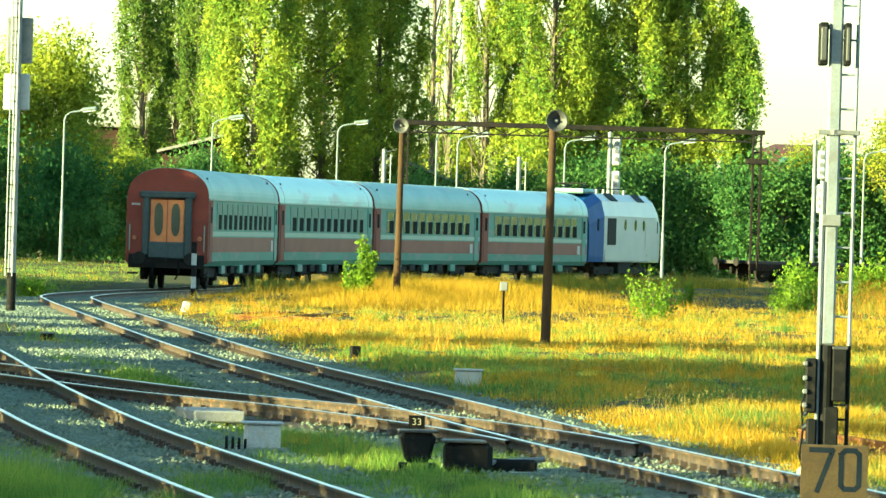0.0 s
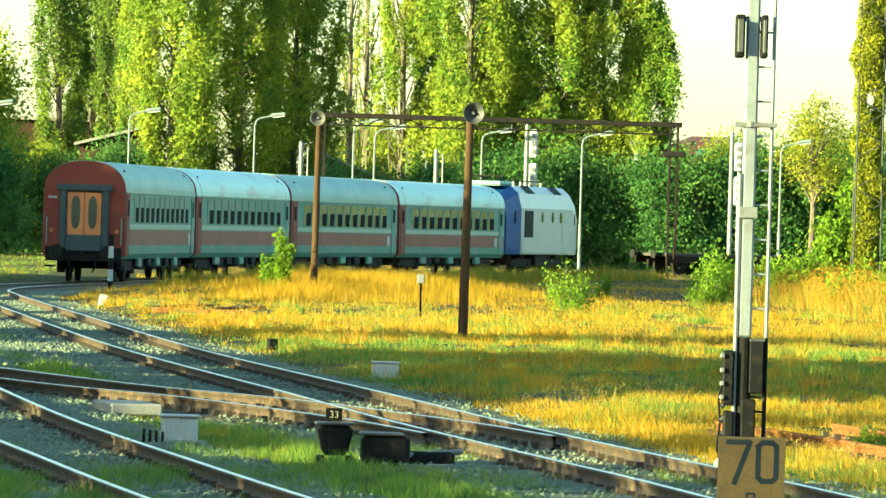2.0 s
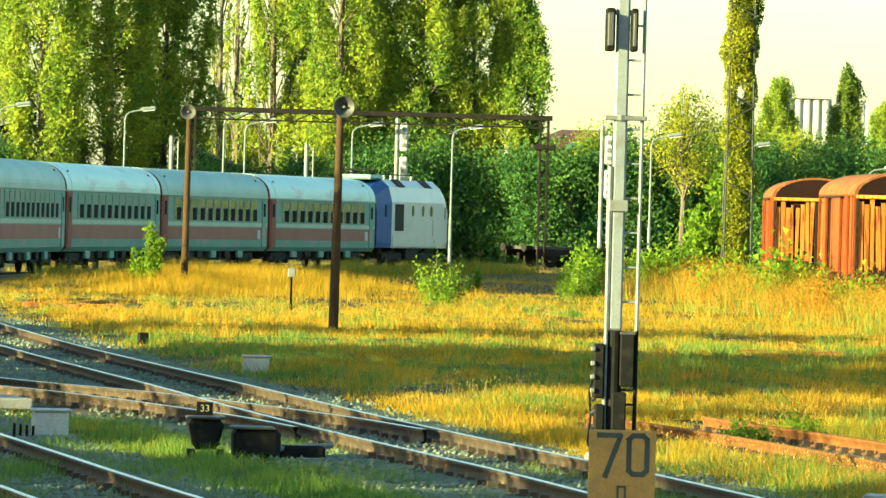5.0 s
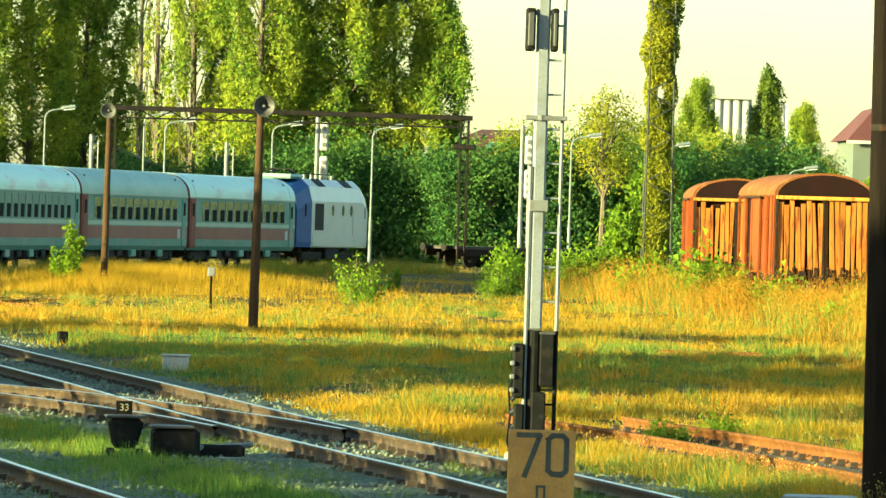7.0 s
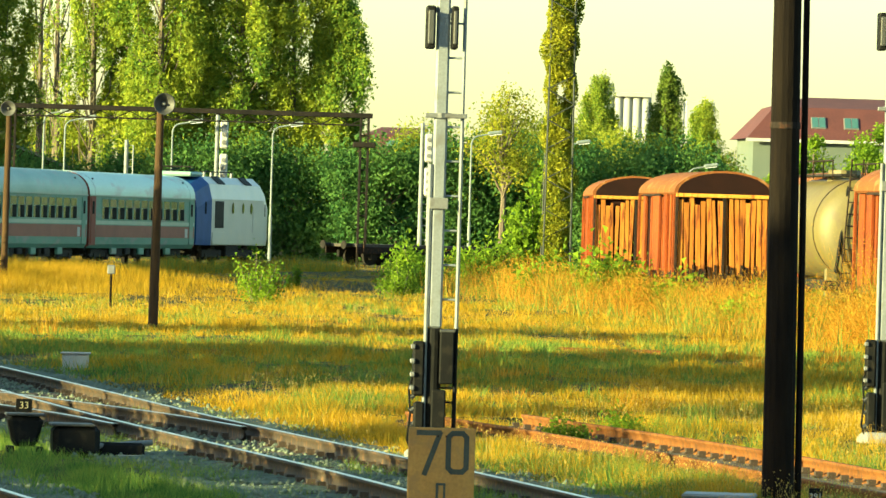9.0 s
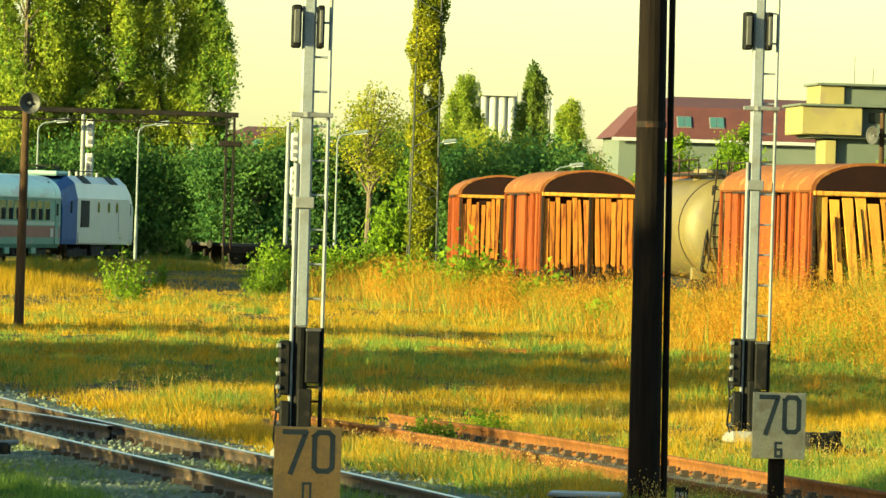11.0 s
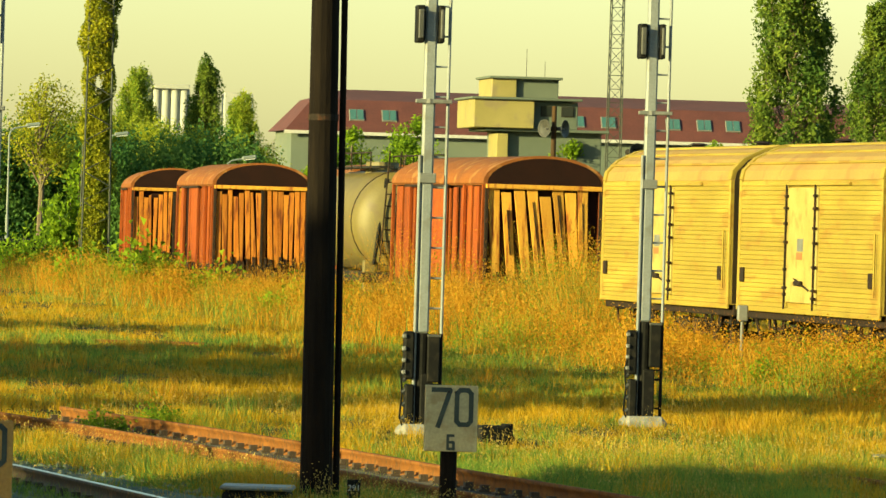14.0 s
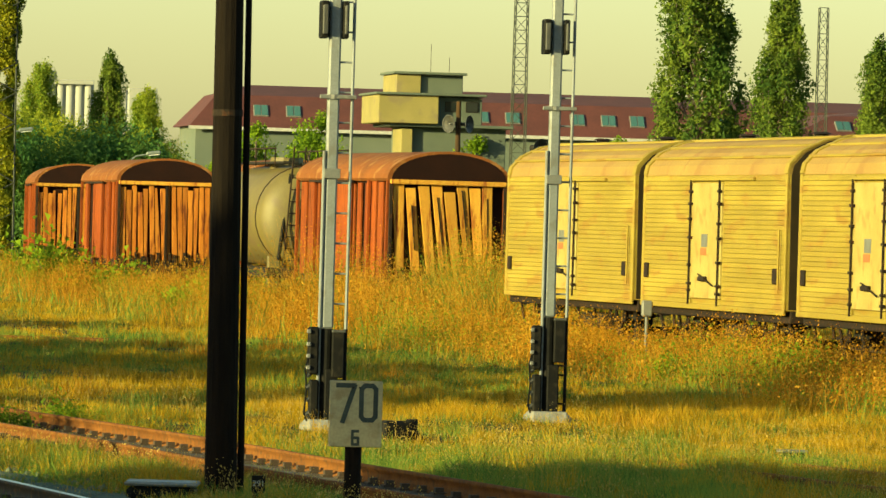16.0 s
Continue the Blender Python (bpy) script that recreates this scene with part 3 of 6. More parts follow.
def shed(m, w, d, eave, ridge, label):
    t = thing("shed", m, label, "shed", "yard sheds")
    prof = [(0, -0.3), (w, -0.3), (w, ridge), (0, eave)]
    part("wall", loft(bmesh.new(), prof, 0, d), M_SHED, t, "dark brown boarded wall")
    part("roof", loft(bmesh.new(), [(-0.3, eave - 0.05), (w + 0.2, ridge + 0.05), (w + 0.2, ridge + 0.22), (-0.3, eave + 0.12)], -0.5, d + 0.3), M_TINROOF, t, "weathered sheet roof")


shed(pose(-16.9, 438, 0), 3.6, 8, 6.4, 7.4, "dark wooden shed with lean-to sheet roof")
shed(pose(-26.0, 500, 0), 8.5, 12, 8.6, 8.5, "old brown shed behind trees with sheet roof")
shed(pose(-2.2, 446, 0), 3.6, 8, 6.3, 4.7, "dark shed in the shade of poplars")


# ---- passenger train ----
def heading_pose(a, b, z=0.0):
    """Stands at a with its y axis towards b."""
    return Matrix.Translation((a[0], a[1], z)) @ Matrix.Rotation(-math.atan2(b[0] - a[0], b[1] - a[1]), 4, "Z")


def bogie(parent, y, base=1.25, r=0.46):
    """Running gear: a two-axle bogie, or one sprung axle where base is 0."""
    if base:
        b = part("bogie", box(box(box(bmesh.new(), -1.12, -0.92, y - base - 0.7, y + base + 0.7, 0.42, 0.78, 0.04), 0.92, 1.12, y - base - 0.7, y + base + 0.7, 0.42, 0.78, 0.04), -1.0, 1.0, y - 0.3, y + 0.3, 0.45, 0.85, 0.03), M_DARK, parent)
    else:
        b = part("axle", rod((-1.1, y, r), (1.1, y, r), 0.08, None, 8), M_DARK, parent)
    for s in (-1, 1):
        for k in (-base, base) if base else (0.0,):
            part("wheel", rod((s * 0.70, y + k, r), (s * 0.84, y + k, r), r, r, 18), M_DARK, b)
            if base:
                part("axle_box", boxed(s * 1.05 - 0.12, s * 1.05 + 0.12, y + k - 0.2, y + k + 0.2, 0.3, 0.62, bevel=0.03), M_DARK, b)
            else:
                part("axle_box", boxed(s * 1.05 - 0.08, s * 1.05 + 0.08, y - 0.12, y + 0.12, r - 0.12, r + 0.12, bevel=0.03), M_IRON, b)
                for d in (-1, 1):
                    part("axle_guard", rod((s * 1.1, y + d * 0.13, r), (s * 1.1, y + d * 0.42, 0.95), 0.028, None, 6), M_IRON, b)
                    part("spring_hanger", rod((s * 1.14, y + d * 0.62, 0.68), (s * 1.14, y + d * 0.7, 0.95), 0.03, None, 6), M_IRON, b)


def buffers(parent, y, s, z=1.05):
    for k in (-0.875, 0.875):
        b = part("buffer", rod((k, y, z), (k, y + s * 0.5, z), 0.10, 0.09, 10), M_DARK, parent)
        part("buffer_plate", rod((k, y + s * 0.5, z), (k, y + s * 0.55, z), 0.23, 0.21, 16), M_DARK, b)


def side_window(parent, x, y, w, z0, z1, sgn, glass):
    """Half-drop window: fixed pane above, dark open sash in the lower half."""
    lim = lambda a, b: (min(x + sgn * a, x + sgn * b), max(x + sgn * a, x + sgn * b))
    f = part("window", boxed(*lim(0, 0.010), y - w / 2, y + w / 2, z0, z1, bevel=0.004), M_COACHGREY, parent)
    zm = z0 + (z1 - z0) * 0.55
    part("pane", boxed(*lim(0.011, 0.014), y - w / 2 + 0.07, y + w / 2 - 0.07, zm + 0.03, z1 - 0.05), glass, f)
    part("pane", boxed(*lim(0.011, 0.014), y - w / 2 + 0.07, y - w * 0.16, z0 + 0.04, zm), glass, f)
    part("sash", boxed(*lim(0.011, 0.018), y - w * 0.14, y + w / 2 - 0.04, z0 + 0.03, zm + 0.02), M_SASH, f)


def coach(a, b, label, roof_mat, glass, last=False):
    t = thing("passenger_coach", heading_pose(a, b), label, "train coach", "coaches of the passenger train")
    L = math.hypot(b[0] - a[0], b[1] - a[1]) - 0.5
    y0, y1 = 0.25, 0.25 + L
    side = [(1.28, 0.82), (1.39, 1.0), (1.41, 1.3), (1.41, 2.2), (1.39, 3.12), (-1.39, 3.12), (-1.41, 2.2), (-1.41, 1.3), (-1.39, 1.0), (-1.28, 0.82)]
    part("body", loft(bmesh.new(), side, y0, y1), M_COACHGREY, t)
    part("roof", loft(bmesh.new(), arch(1.40, 3.12, 4.15, 2.3, 26), y0, y1), roof_mat, t, "silver-grey curved roof with weather stains", smooth=False)
    for yy in (y0 + 1.1, y1 - 1.1):
        seam = [(x * 1.004, z + 0.006) for x, z in arch(1.40, 3.12, 4.15, 2.3, 26)]
        part("roof_seam", loft(bmesh.new(), seam, yy - 0.03, yy + 0.03), M_BAND, t)
    for s in (-1, 1):
        x = s * 1.412
        lo, hi = min(x, x + s * 0.006), max(x, x + s * 0.006)
        part("lower_band", boxed(lo, hi, y0 + 1.25, y1 - 0.15, 1.30, 1.82), M_COACHBAND, t, "faded brick-red stripe")
        part("waist_band", boxed(lo, hi, y0 + 1.25, y1 - 0.1, 1.86, 2.02), M_BAND, t)
        part("gutter", boxed(min(s * 1.38, s * 1.44), max(s * 1.38, s * 1.44), y0, y1, 3.08, 3.13), M_BAND, t, "pale rain gutter")
        n = 11
        for i in range(n):
            side_window(t, s * 1.407, y0 + 2.3 + (L - 4.6) * (i + 0.5) / n, 1.42, 2.06, 3.0, s, glass)
        part("vestibule_side", boxed(min(s * 1.404, s * 1.418), max(s * 1.404, s * 1.418), y0 + 0.01, y0 + 1.2, 0.95, 3.06, bevel=0.004), M_COACHRED, t, "dull red vestibule panel")
        for yy, mat in ((y0 + 0.62, M_COACHRED), (y1 - 0.85, M_COACHGREY)):
            d = part("door", boxed(min(s * 1.405, s * 1.435), max(s * 1.405, s * 1.435), yy - 0.40, yy + 0.40, 1.0, 3.0, bevel=0.01), mat, t, "folding entrance door")
            part("pane", boxed(min(s * 1.436, s * 1.442), max(s * 1.436, s * 1.442), yy - 0.22, yy + 0.22, 2.3, 2.85), M_SASH, d)
            part("door_step", boxed(min(s * 1.1, s * 1.36), max(s * 1.1, s * 1.36), yy - 0.45, yy + 0.45, 0.5, 0.56), M_DARK, d)
        part("notice_plate", boxed(lo - 0.004 * (s < 0), hi + 0.004 * (s > 0), y1 - 2.2, y1 - 1.6, 1.32, 1.72), M_WHITE, t)
        for k in range(5):
            yy = y0 + 5.4 + k * (L - 10.8) / 4
            part("skirt_hanger", boxed(min(s * 1.2, s * 1.34), max(s * 1.2, s * 1.34), yy - 0.5, yy + 0.5, 0.55, 0.84, bevel=0.03), M_DARK if k % 2 else M_COACHGREY, t)
    for k in (y0 + 1.6, y1 - 1.6):
        part("roof_grab_rail", boxed(1.10, 1.16, k - 0.05, k + 0.05, 3.72, 3.86, bevel=0.01), M_DARK, t)
    for yy in (y0 + 3.6, y1 - 3.6):
        bogie(t, yy)
    for k, w in ((7.5, 2.2), (11.0, 1.6), (14.0, 2.4)):
        part("underfloor_box", boxed(-1.2, 1.2, y0 + k - w / 2, y0 + k + w / 2, 0.45, 0.82, bevel=0.05), M_DARK, t)
    for y, s in ((y0, -1), (y1, 1)):
        ends = [(1.40, 0.9)] + arch(1.40, 3.12, 4.14, 2.3, 26) + [(-1.40, 0.9)]
        lo, hi = (y - 0.03, y - 0.002) if s < 0 else (y + 0.002, y + 0.03)
        e = part("end_wall", loft(bmesh.new(), ends, lo, hi), M_COACHRED, t, "dull red end wall")
        o = y + s * 0.03
        lo, hi = min(o, o + s * 0.22), max(o, o + s * 0.22)
        for k in (-1, 1):
            part("gangway_bellows", boxed(min(k * 0.60, k * 0.84), max(k * 0.60, k * 0.84), lo, hi, 1.15, 3.15, bevel=0.05), M_BELLOWS, e)
        part("gangway_bellows", boxed(-0.95, 0.95, lo, hi, 3.10, 3.34, bevel=0.05), M_BELLOWS, e)
        part("gangway_step", boxed(-0.62, 0.62, lo, hi, 1.05, 1.62, bevel=0.04), M_BELLOWS, e)
        part("buffer_beam", boxed(-1.3, 1.3, min(o, o + s * 0.1), max(o, o + s * 0.1), 0.72, 1.2, bevel=0.02), M_DARK, t)
        buffers(t, o, s)
        if last and s < 0:
            d = part("end_door", boxed(-0.58, 0.58, y - 0.12, y - 0.032, 1.6, 3.06, bevel=0.01), M_ORANGE, t, "orange gangway door with two tall rounded windows")
            part("door_joint", boxed(-0.015, 0.015, y - 0.128, y - 0.121, 1.6, 3.06), M_COACHRED, d)
            for k in (-0.29, 0.29):
                ring = []
                for i in range(20):
                    q = 2 * math.pi * i / 20
                    ring.append((k + 0.15 * math.cos(q), 2.38 + 0.56 * (abs(math.sin(q)) ** 0.55) * (1 if math.sin(q) > 0 else -1)))
                part("pane", loft(bmesh.new(), ring, y - 0.15, y - 0.125), M_COACHGLASS, d)
            for k in (-1.12, 1.12):
                part("tail_lamp", rod((k, y - 0.03, 1.75), (k, y - 0.09, 1.75), 0.08, 0.07, 12), M_REDPATCH, t)
            part("coupling_hook", rod((0, y - 0.1, 1.05), (0, y - 0.45, 0.95), 0.07, 0.05, 8), M_DARK, t)
            for k in (-0.42, 0.42):
                hose = tube(tube(bmesh.new(), (k, y - 0.1, 0.95), (k * 1.1, y - 0.3, 0.55), 0.03, None, 6), (k * 1.1, y - 0.3, 0.55), (k * 0.8, y - 0.2, 0.35), 0.03, None, 6)
                part("brake_hose", hose, M_BLACK, t)
            for k in (-1.28, 1.28):
                part("end_handrail", rod((k, y - 0.08, 1.3), (k, y - 0.08, 2.2), 0.02, None, 6), M_BAND, t)
            part("number_plate", boxed(-1.25, -0.95, y - 0.04, y - 0.031, 2.85, 2.92), M_WHITE, t)
    return t


TRAIN = [(-9.43, 250.1), (-7.53, 272.6), (-4.21, 294.9), (0.24, 317.0), (5.31, 339.0)]
COACH_LABELS = ["grey passenger coach with red end wall and orange door", "grey passenger coach with brick-red lower stripe",
                "grey passenger coach with brick-red stripe and silver roof", "grey passenger coach coupled behind the locomotive"]
for i in range(4):
    coach(TRAIN[i], TRAIN[i + 1], COACH_LABELS[i], M_COACHROOF if i % 2 else M_DULLROOF, M_REFLECTGLASS if i < 2 else M_COACHGLASS, last=(i == 0))


def locomotive(a, b):
    t = thing("locomotive", heading_pose(a, b), "white electric locomotive with blue cab and roof gear", "locomotive")
    L = math.hypot(b[0] - a[0], b[1] - a[1])
    side = [(1.42, 1.0), (1.46, 1.25), (1.46, 3.15), (1.28, 3.85), (0.9, 4.18), (-0.9, 4.18), (-1.28, 3.85), (-1.46, 3.15), (-1.46, 1.25), (-1.42, 1.0)]
    part("body", loft(bmesh.new(), side, 2.7, L - 2.2), M_LOCOWHITE, t)
    nar = lambda k, dz: [(x * k, z - dz * (z > 2)) for x, z in side]
    def cab(y0, y1, k, mat, name):
        bm = bmesh.new()
        a = [bm.verts.new((x, y0, z)) for x, z in side]
        b = [bm.verts.new((x, y1, z)) for x, z in nar(k, 0.45)]
        for i in range(len(a)):
            j = (i + 1) % len(a)
            bm.faces.new((a[i], a[j], b[j], b[i]))
        bm.faces.new(a)
        bm.faces.new(b[::-1])
        return part(name, bm, mat, t)
    c1 = cab(2.7, 0.3, 0.88, M_BLUE, "rear_cab")
    c2 = cab(L - 2.2, L - 0.2, 0.86, M_LOCOWHITE, "front_cab")
    part("cab_window", boxed(1.30, 1.40, 1.6, 2.5, 2.45, 3.0), M_SASH, c1)
    part("cab_window", boxed(1.28, 1.38, L - 2.1, L - 1.2, 2.4, 2.95), M_SASH, c2)
    part("windscreen", boxed(-1.0, 1.0, L - 0.42, L - 0.2, 2.5, 3.2, bevel=0.02), M_GLASS, c2)
    for s in (-1, 1):
        x = s * 1.462
        lo, hi = min(x, x + s * 0.02), max(x, x + s * 0.02)
        part("louvre", boxed(lo, hi, 3.4, 5.2, 1.8, 3.05, bevel=0.005), M_BLACK, t)
        part("cab_door", boxed(lo, hi, L - 4.4, L - 3.6, 1.2, 2.85, bevel=0.005), M_LOCOWHITE, t)
        part("sill", boxed(lo, hi, 2.9, L - 2.4, 1.05, 1.6, bevel=0.005), M_LOCOWHITE, t)
        for k in (7.2, 9.4, 11.2):
            ring = [(k + 0.22 * math.cos(q * math.pi / 8), 2.75 + 0.26 * math.sin(q * math.pi / 8)) for q in range(16)]
            p = part("porthole", loft(bmesh.new(), [(yy, z) for yy, z in ring], 0, 0.02), M_GLASS, t)
            p.matrix_basis = Matrix.Translation((x, 0, 0)) @ Matrix(((0, s, 0, 0), (1, 0, 0, 0), (0, 0, 1, 0), (0, 0, 0, 1)))
    for k in (4.6, 10.4):
        part("roof_grille", loft(bmesh.new(), [(1.30, 3.845), (0.91, 4.19), (0.93, 4.215), (1.32, 3.875)], k, k + 1.5), M_BLACK, t)
    part("roof_equipment", boxed(-0.85, 0.85, 1.0, 3.4, 4.16, 4.38, bevel=0.08), M_DULLROOF, t)
    for k in (5.5, 7.0, 11.4):
        part("insulator", rod((0.4, k, 4.16), (0.4, k, 4.42), 0.08, 0.06, 8), M_GREY, t)
    part("busbar", rod((0.4, 5.0, 4.43), (0.4, 11.6, 4.43), 0.025), M_DARK, t)
    bm = bmesh.new()
    for s in (-0.5, 0.5):
        tube(bm, (s, 1.2, 4.4), (s * 0.7, 3.6, 4.52), 0.03)
        tube(bm, (s * 0.7, 3.6, 4.52), (s, 1.4, 4.6), 0.025)
    tube(bm, (-0.8, 1.4, 4.61), (0.8, 1.4, 4.61), 0.03)
    part("pantograph", bm, M_DARK, t, "folded pantograph")
    for yy in (4.4, L - 4.4):
        bogie(t, yy, 1.4, 0.55)
    part("underframe", boxed(-1.3, 1.3, 6.6, L - 6.6, 0.45, 1.0, bevel=0.05), M_DARK, t)
    buffers(t, 0.3, -1)
    buffers(t, L - 0.3, 1)


locomotive((5.4, 339.3), (9.25, 354.8))


# ---- freight wagons ----
def box_wagon(nl, fl, label, leaning=0.0, dark=False):
    """Old covered wagon of vertical boards; nl, fl: near and far corner of its left side."""
    ax = Vector((fl[0] - nl[0], fl[1] - nl[1]))
    L = ax.length
    ax.normalize()
    t = thing("covered_wagon", heading_pose((nl[0] + ax.y * 1.4, nl[1] - ax.x * 1.4), (fl[0] + ax.y * 1.4, fl[1] - ax.x * 1.4)), label, "freight wagon", "old covered freight wagons")
    part("underframe", boxed(-1.35, 1.35, 0.02, L - 0.02, 0.95, 1.2, bevel=0.02), M_IRON, t)
    # near-black box paints the unlit interior behind the board gaps
    part("gap_shade_box", boxed(-1.30, 1.30, 0.10, L - 0.10, 1.2, 3.42), M_WAGDARK, t)
    roof = [(x * 1.03, z) for x, z in arch(1.42, 3.46, 4.12, 2.0, 18)]
    part("roof", loft(bmesh.new(), roof + [(-1.40, 3.40), (1.40, 3.40)], -0.02, L + 0.1), M_WAGROOF, t, "rusty arched roof")
    gable = arch(1.36, 3.45, 4.06, 2.0, 16)
    part("gable", loft(bmesh.new(), gable, -0.035, -0.022), M_GABLE, t, "red gable under the roof arch, colour darkened for shade")
    # end boards, warped and tapering, with dark cracks between
    wide = leaning > 0.05
    n, end = (8, 2.42) if wide else (16, 2.62)
    for i in range(n):
        x0, x1 = -1.33 + end * i / n, -1.33 + end * (i + 1) / n
        lean = leaning * (0.25 + 1.0 * math.sin(math.pi * (i + 0.5) / n)) + random.uniform(-0.012, 0.012)
        top, bot = 3.34 - random.random() ** 3 * 0.25, 1.1 - random.uniform(0.0, 0.3)
        gap0, gap1 = random.uniform(0.03, 0.07) if wide else random.uniform(0.0, 0.03), random.uniform(0.10, 0.17) if wide else 0.01 + random.random() ** 1.5 * 0.085
        bm = boxed(x0 + 0.004, x1 - 0.004, -0.03 - random.random() * 0.03, 0.03, bot, top, bevel=0.006)
        bow = random.uniform(-0.03, 0.03)
        for v in bm.verts:
            k = (top - v.co.z) / (top - bot)
            if v.co.x > (x0 + x1) / 2:
                v.co.x -= gap0 + (gap1 - gap0) * (k if wide or i % 3 else 1 - k)
            v.co.x += lean * (top - v.co.z) + bow * math.sin(3.14 * k)
        part("end_board", bm, M_WAGDARK if dark else M_WAGEND if wide else M_WAGMID, t)
        if wide and i % 2:
            sp = boxed(x0 + 0.10, x0 + 0.125, -0.07, 0.0, bot + random.uniform(0.1, 0.9), top - random.uniform(0.1, 0.5))
            for v in sp.verts:
                v.co.x += lean * (top - v.co.z)
            part("split", sp, M_IRON, t)
    for x in (-1.385, 1.33) if wide else (-1.385, 0.0, 1.33):
        part("end_post", boxed(x - 0.03, x + (0.10 if x > 1 else 0.05), -0.10, -0.03, 0.7, 3.34, bevel=0.008), M_IRON, t)
    for k in range(24):
        x = -1.25 + 2.5 * k / 24 + random.uniform(-0.05, 0.05)
        hang = boxed(x, x + random.uniform(0.03, 0.11), -0.09, -0.04, 0.4 + random.random() * 0.35, 1.15 + random.random() * 0.25)
        slant = random.uniform(-0.3, 0.3)
        for v in hang.verts:
            v.co.x += slant * (v.co.z - 1.0)
        part("hanging_iron", hang, M_IRON, t)
    part("end_beam", boxed(-1.40, 1.36, -0.14, 0.0, 3.33, 3.44, bevel=0.02), M_WAGDARK if dark else M_WAGEND, t, "pale bleached top beam")
    for s in (-1, 1):
        m = 13
        for i in range(m):
            y0, y1 = 0.02 + (L - 0.04) * i / m, 0.02 + (L - 0.04) * (i + 1) / m
            if random.random() < 0.09:
                continue
            x = s * (1.36 + random.uniform(0, 0.02))
            part("side_board", boxed(min(x, x - s * 0.05), max(x, x - s * 0.05), y0 + 0.01, y1 - random.choice((0.06, 0.14, 0.24, 0.4)), 1.14, 3.42 - random.uniform(0, 0.08), bevel=0.005), M_WAGDARK if dark else M_WAGRED, t)
        for k in range(6):
            yy = 0.06 + (L - 0.12) * k / 5
            part("side_post", boxed(min(s * 1.39, s * 1.47), max(s * 1.39, s * 1.47), yy - 0.05, yy + 0.05, 0.95, 3.42, bevel=0.008), M_WAGRED, t)
        d = part("sliding_door", boxed(min(s * 1.40, s * 1.45), max(s * 1.40, s * 1.45), L * 0.4, L * 0.6, 1.15, 3.36, bevel=0.01), M_WAGRED, t)
        part("door_rail", boxed(min(s * 1.45, s * 1.50), max(s * 1.45, s * 1.50), L * 0.36, L * 0.84, 3.36, 3.42), M_IRON, t)
    bogie(t, L * 0.22, 0.0, 0.48)
    bogie(t, L * 0.78, 0.0, 0.48)
    buffers(t, L, 1)
    return t


box_wagon((20.69, 169.0), (19.73, 179.5), "rust-red covered wagon with warped bleached end boards", 0.11)
box_wagon((18.14, 213.0), (17.95, 223.5), "rust-red covered wagon with arched roof in weeds", 0.03)
box_wagon((18.12, 245.0), (18.56, 255.5), "weathered red covered wagon partly hidden by bushes", 0.0)
box_wagon((20.8, 203.0), (20.7, 209.0), "dark covered wagon beside the tank wagon", 0.0, True)


def tank_wagon(cx, y0, y1):
    t = thing("tank_wagon", heading_pose((cx, y0), (cx - 0.35, y1)), "ochre tank wagon with ladder and walkway on top", "tank wagon")
    L = y1 - y0
    bm = bmesh.new()
    rings = []
    for yy, r in ((0.0, 0.55), (0.08, 0.95), (0.25, 1.22), (0.5, 1.32), (L - 0.5, 1.32), (L - 0.25, 1.22), (L - 0.08, 0.95), (L, 0.5)):
        rings.append([bm.verts.new((r * math.cos(q * math.pi / 16), yy, 2.5 + r * math.sin(q * math.pi / 16))) for q in range(32)])
    for a, b in zip(rings, rings[1:]):
        for i in range(32):
            bm.faces.new((a[i], a[(i + 1) % 32], b[(i + 1) % 32], b[i]))
    bm.faces.new(rings[0])
    bm.faces.new(rings[-1][::-1])
    part("tank", bm, M_TANK, t, smooth=True)
    part("dome", rod((0, L / 2, 3.7), (0, L / 2, 4.05), 0.45, 0.42, 18), M_TANK, t)
    part("underframe", boxed(-1.2, 1.2, -0.3, L + 0.3, 0.95, 1.2, bevel=0.03), M_DARK, t)
    part("tank_band", loft(bmesh.new(), [(1.335 * math.cos(q * math.pi / 16), 2.5 + 1.335 * math.sin(q * math.pi / 16)) for q in range(32)], 0.9, 1.0), M_IRON, t)
    for k in (-0.55, 0.55):
        part("walkway_plank", boxed(k - 0.2, k + 0.2, 0.2, L - 0.2, 3.86, 3.92, bevel=0.01), M_DARK, t)
        part("handrail", rod((k * 1.7, 0.3, 4.25), (k * 1.7, L - 0.3, 4.25), 0.02), M_IRON, t)
        for j in range(6):
            part("rail_post", rod((k * 1.7, 0.4 + j * (L - 0.8) / 5, 3.8), (k * 1.7, 0.4 + j * (L - 0.8) / 5, 4.25), 0.018, None, 6), M_IRON, t)
    lad = part("ladder", tube(tube(bmesh.new(), (-0.72, -0.06, 1.2), (-0.5, 0.0, 4.3), 0.022), (-0.42, -0.06, 1.2), (-0.2, 0.0, 4.3), 0.022), M_IRON, t)
    for j in range(9):
        z = 1.4 + j * 0.3
        k = (z - 1.2) / 3.1 * 0.22
        part("rung", rod((-0.72 + k, -0.05, z), (-0.42 + k, -0.05, z), 0.014, None, 6), M_IRON, lad)
    part("hose", rod((-0.85, -0.05, 1.4), (-0.55, 0.2, 3.6), 0.05, 0.04, 8), M_BLACK, t)
    part("support_leg", boxed(-1.05, -0.75, 0.3, 0.6, 0.7, 1.5, bevel=0.02), M_TANK, t)
    bogie(t, L * 0.2, 0.0, 0.48)
    bogie(t, L * 0.8, 0.0, 0.48)


tank_wagon(20.75, 185.5, 195.0)


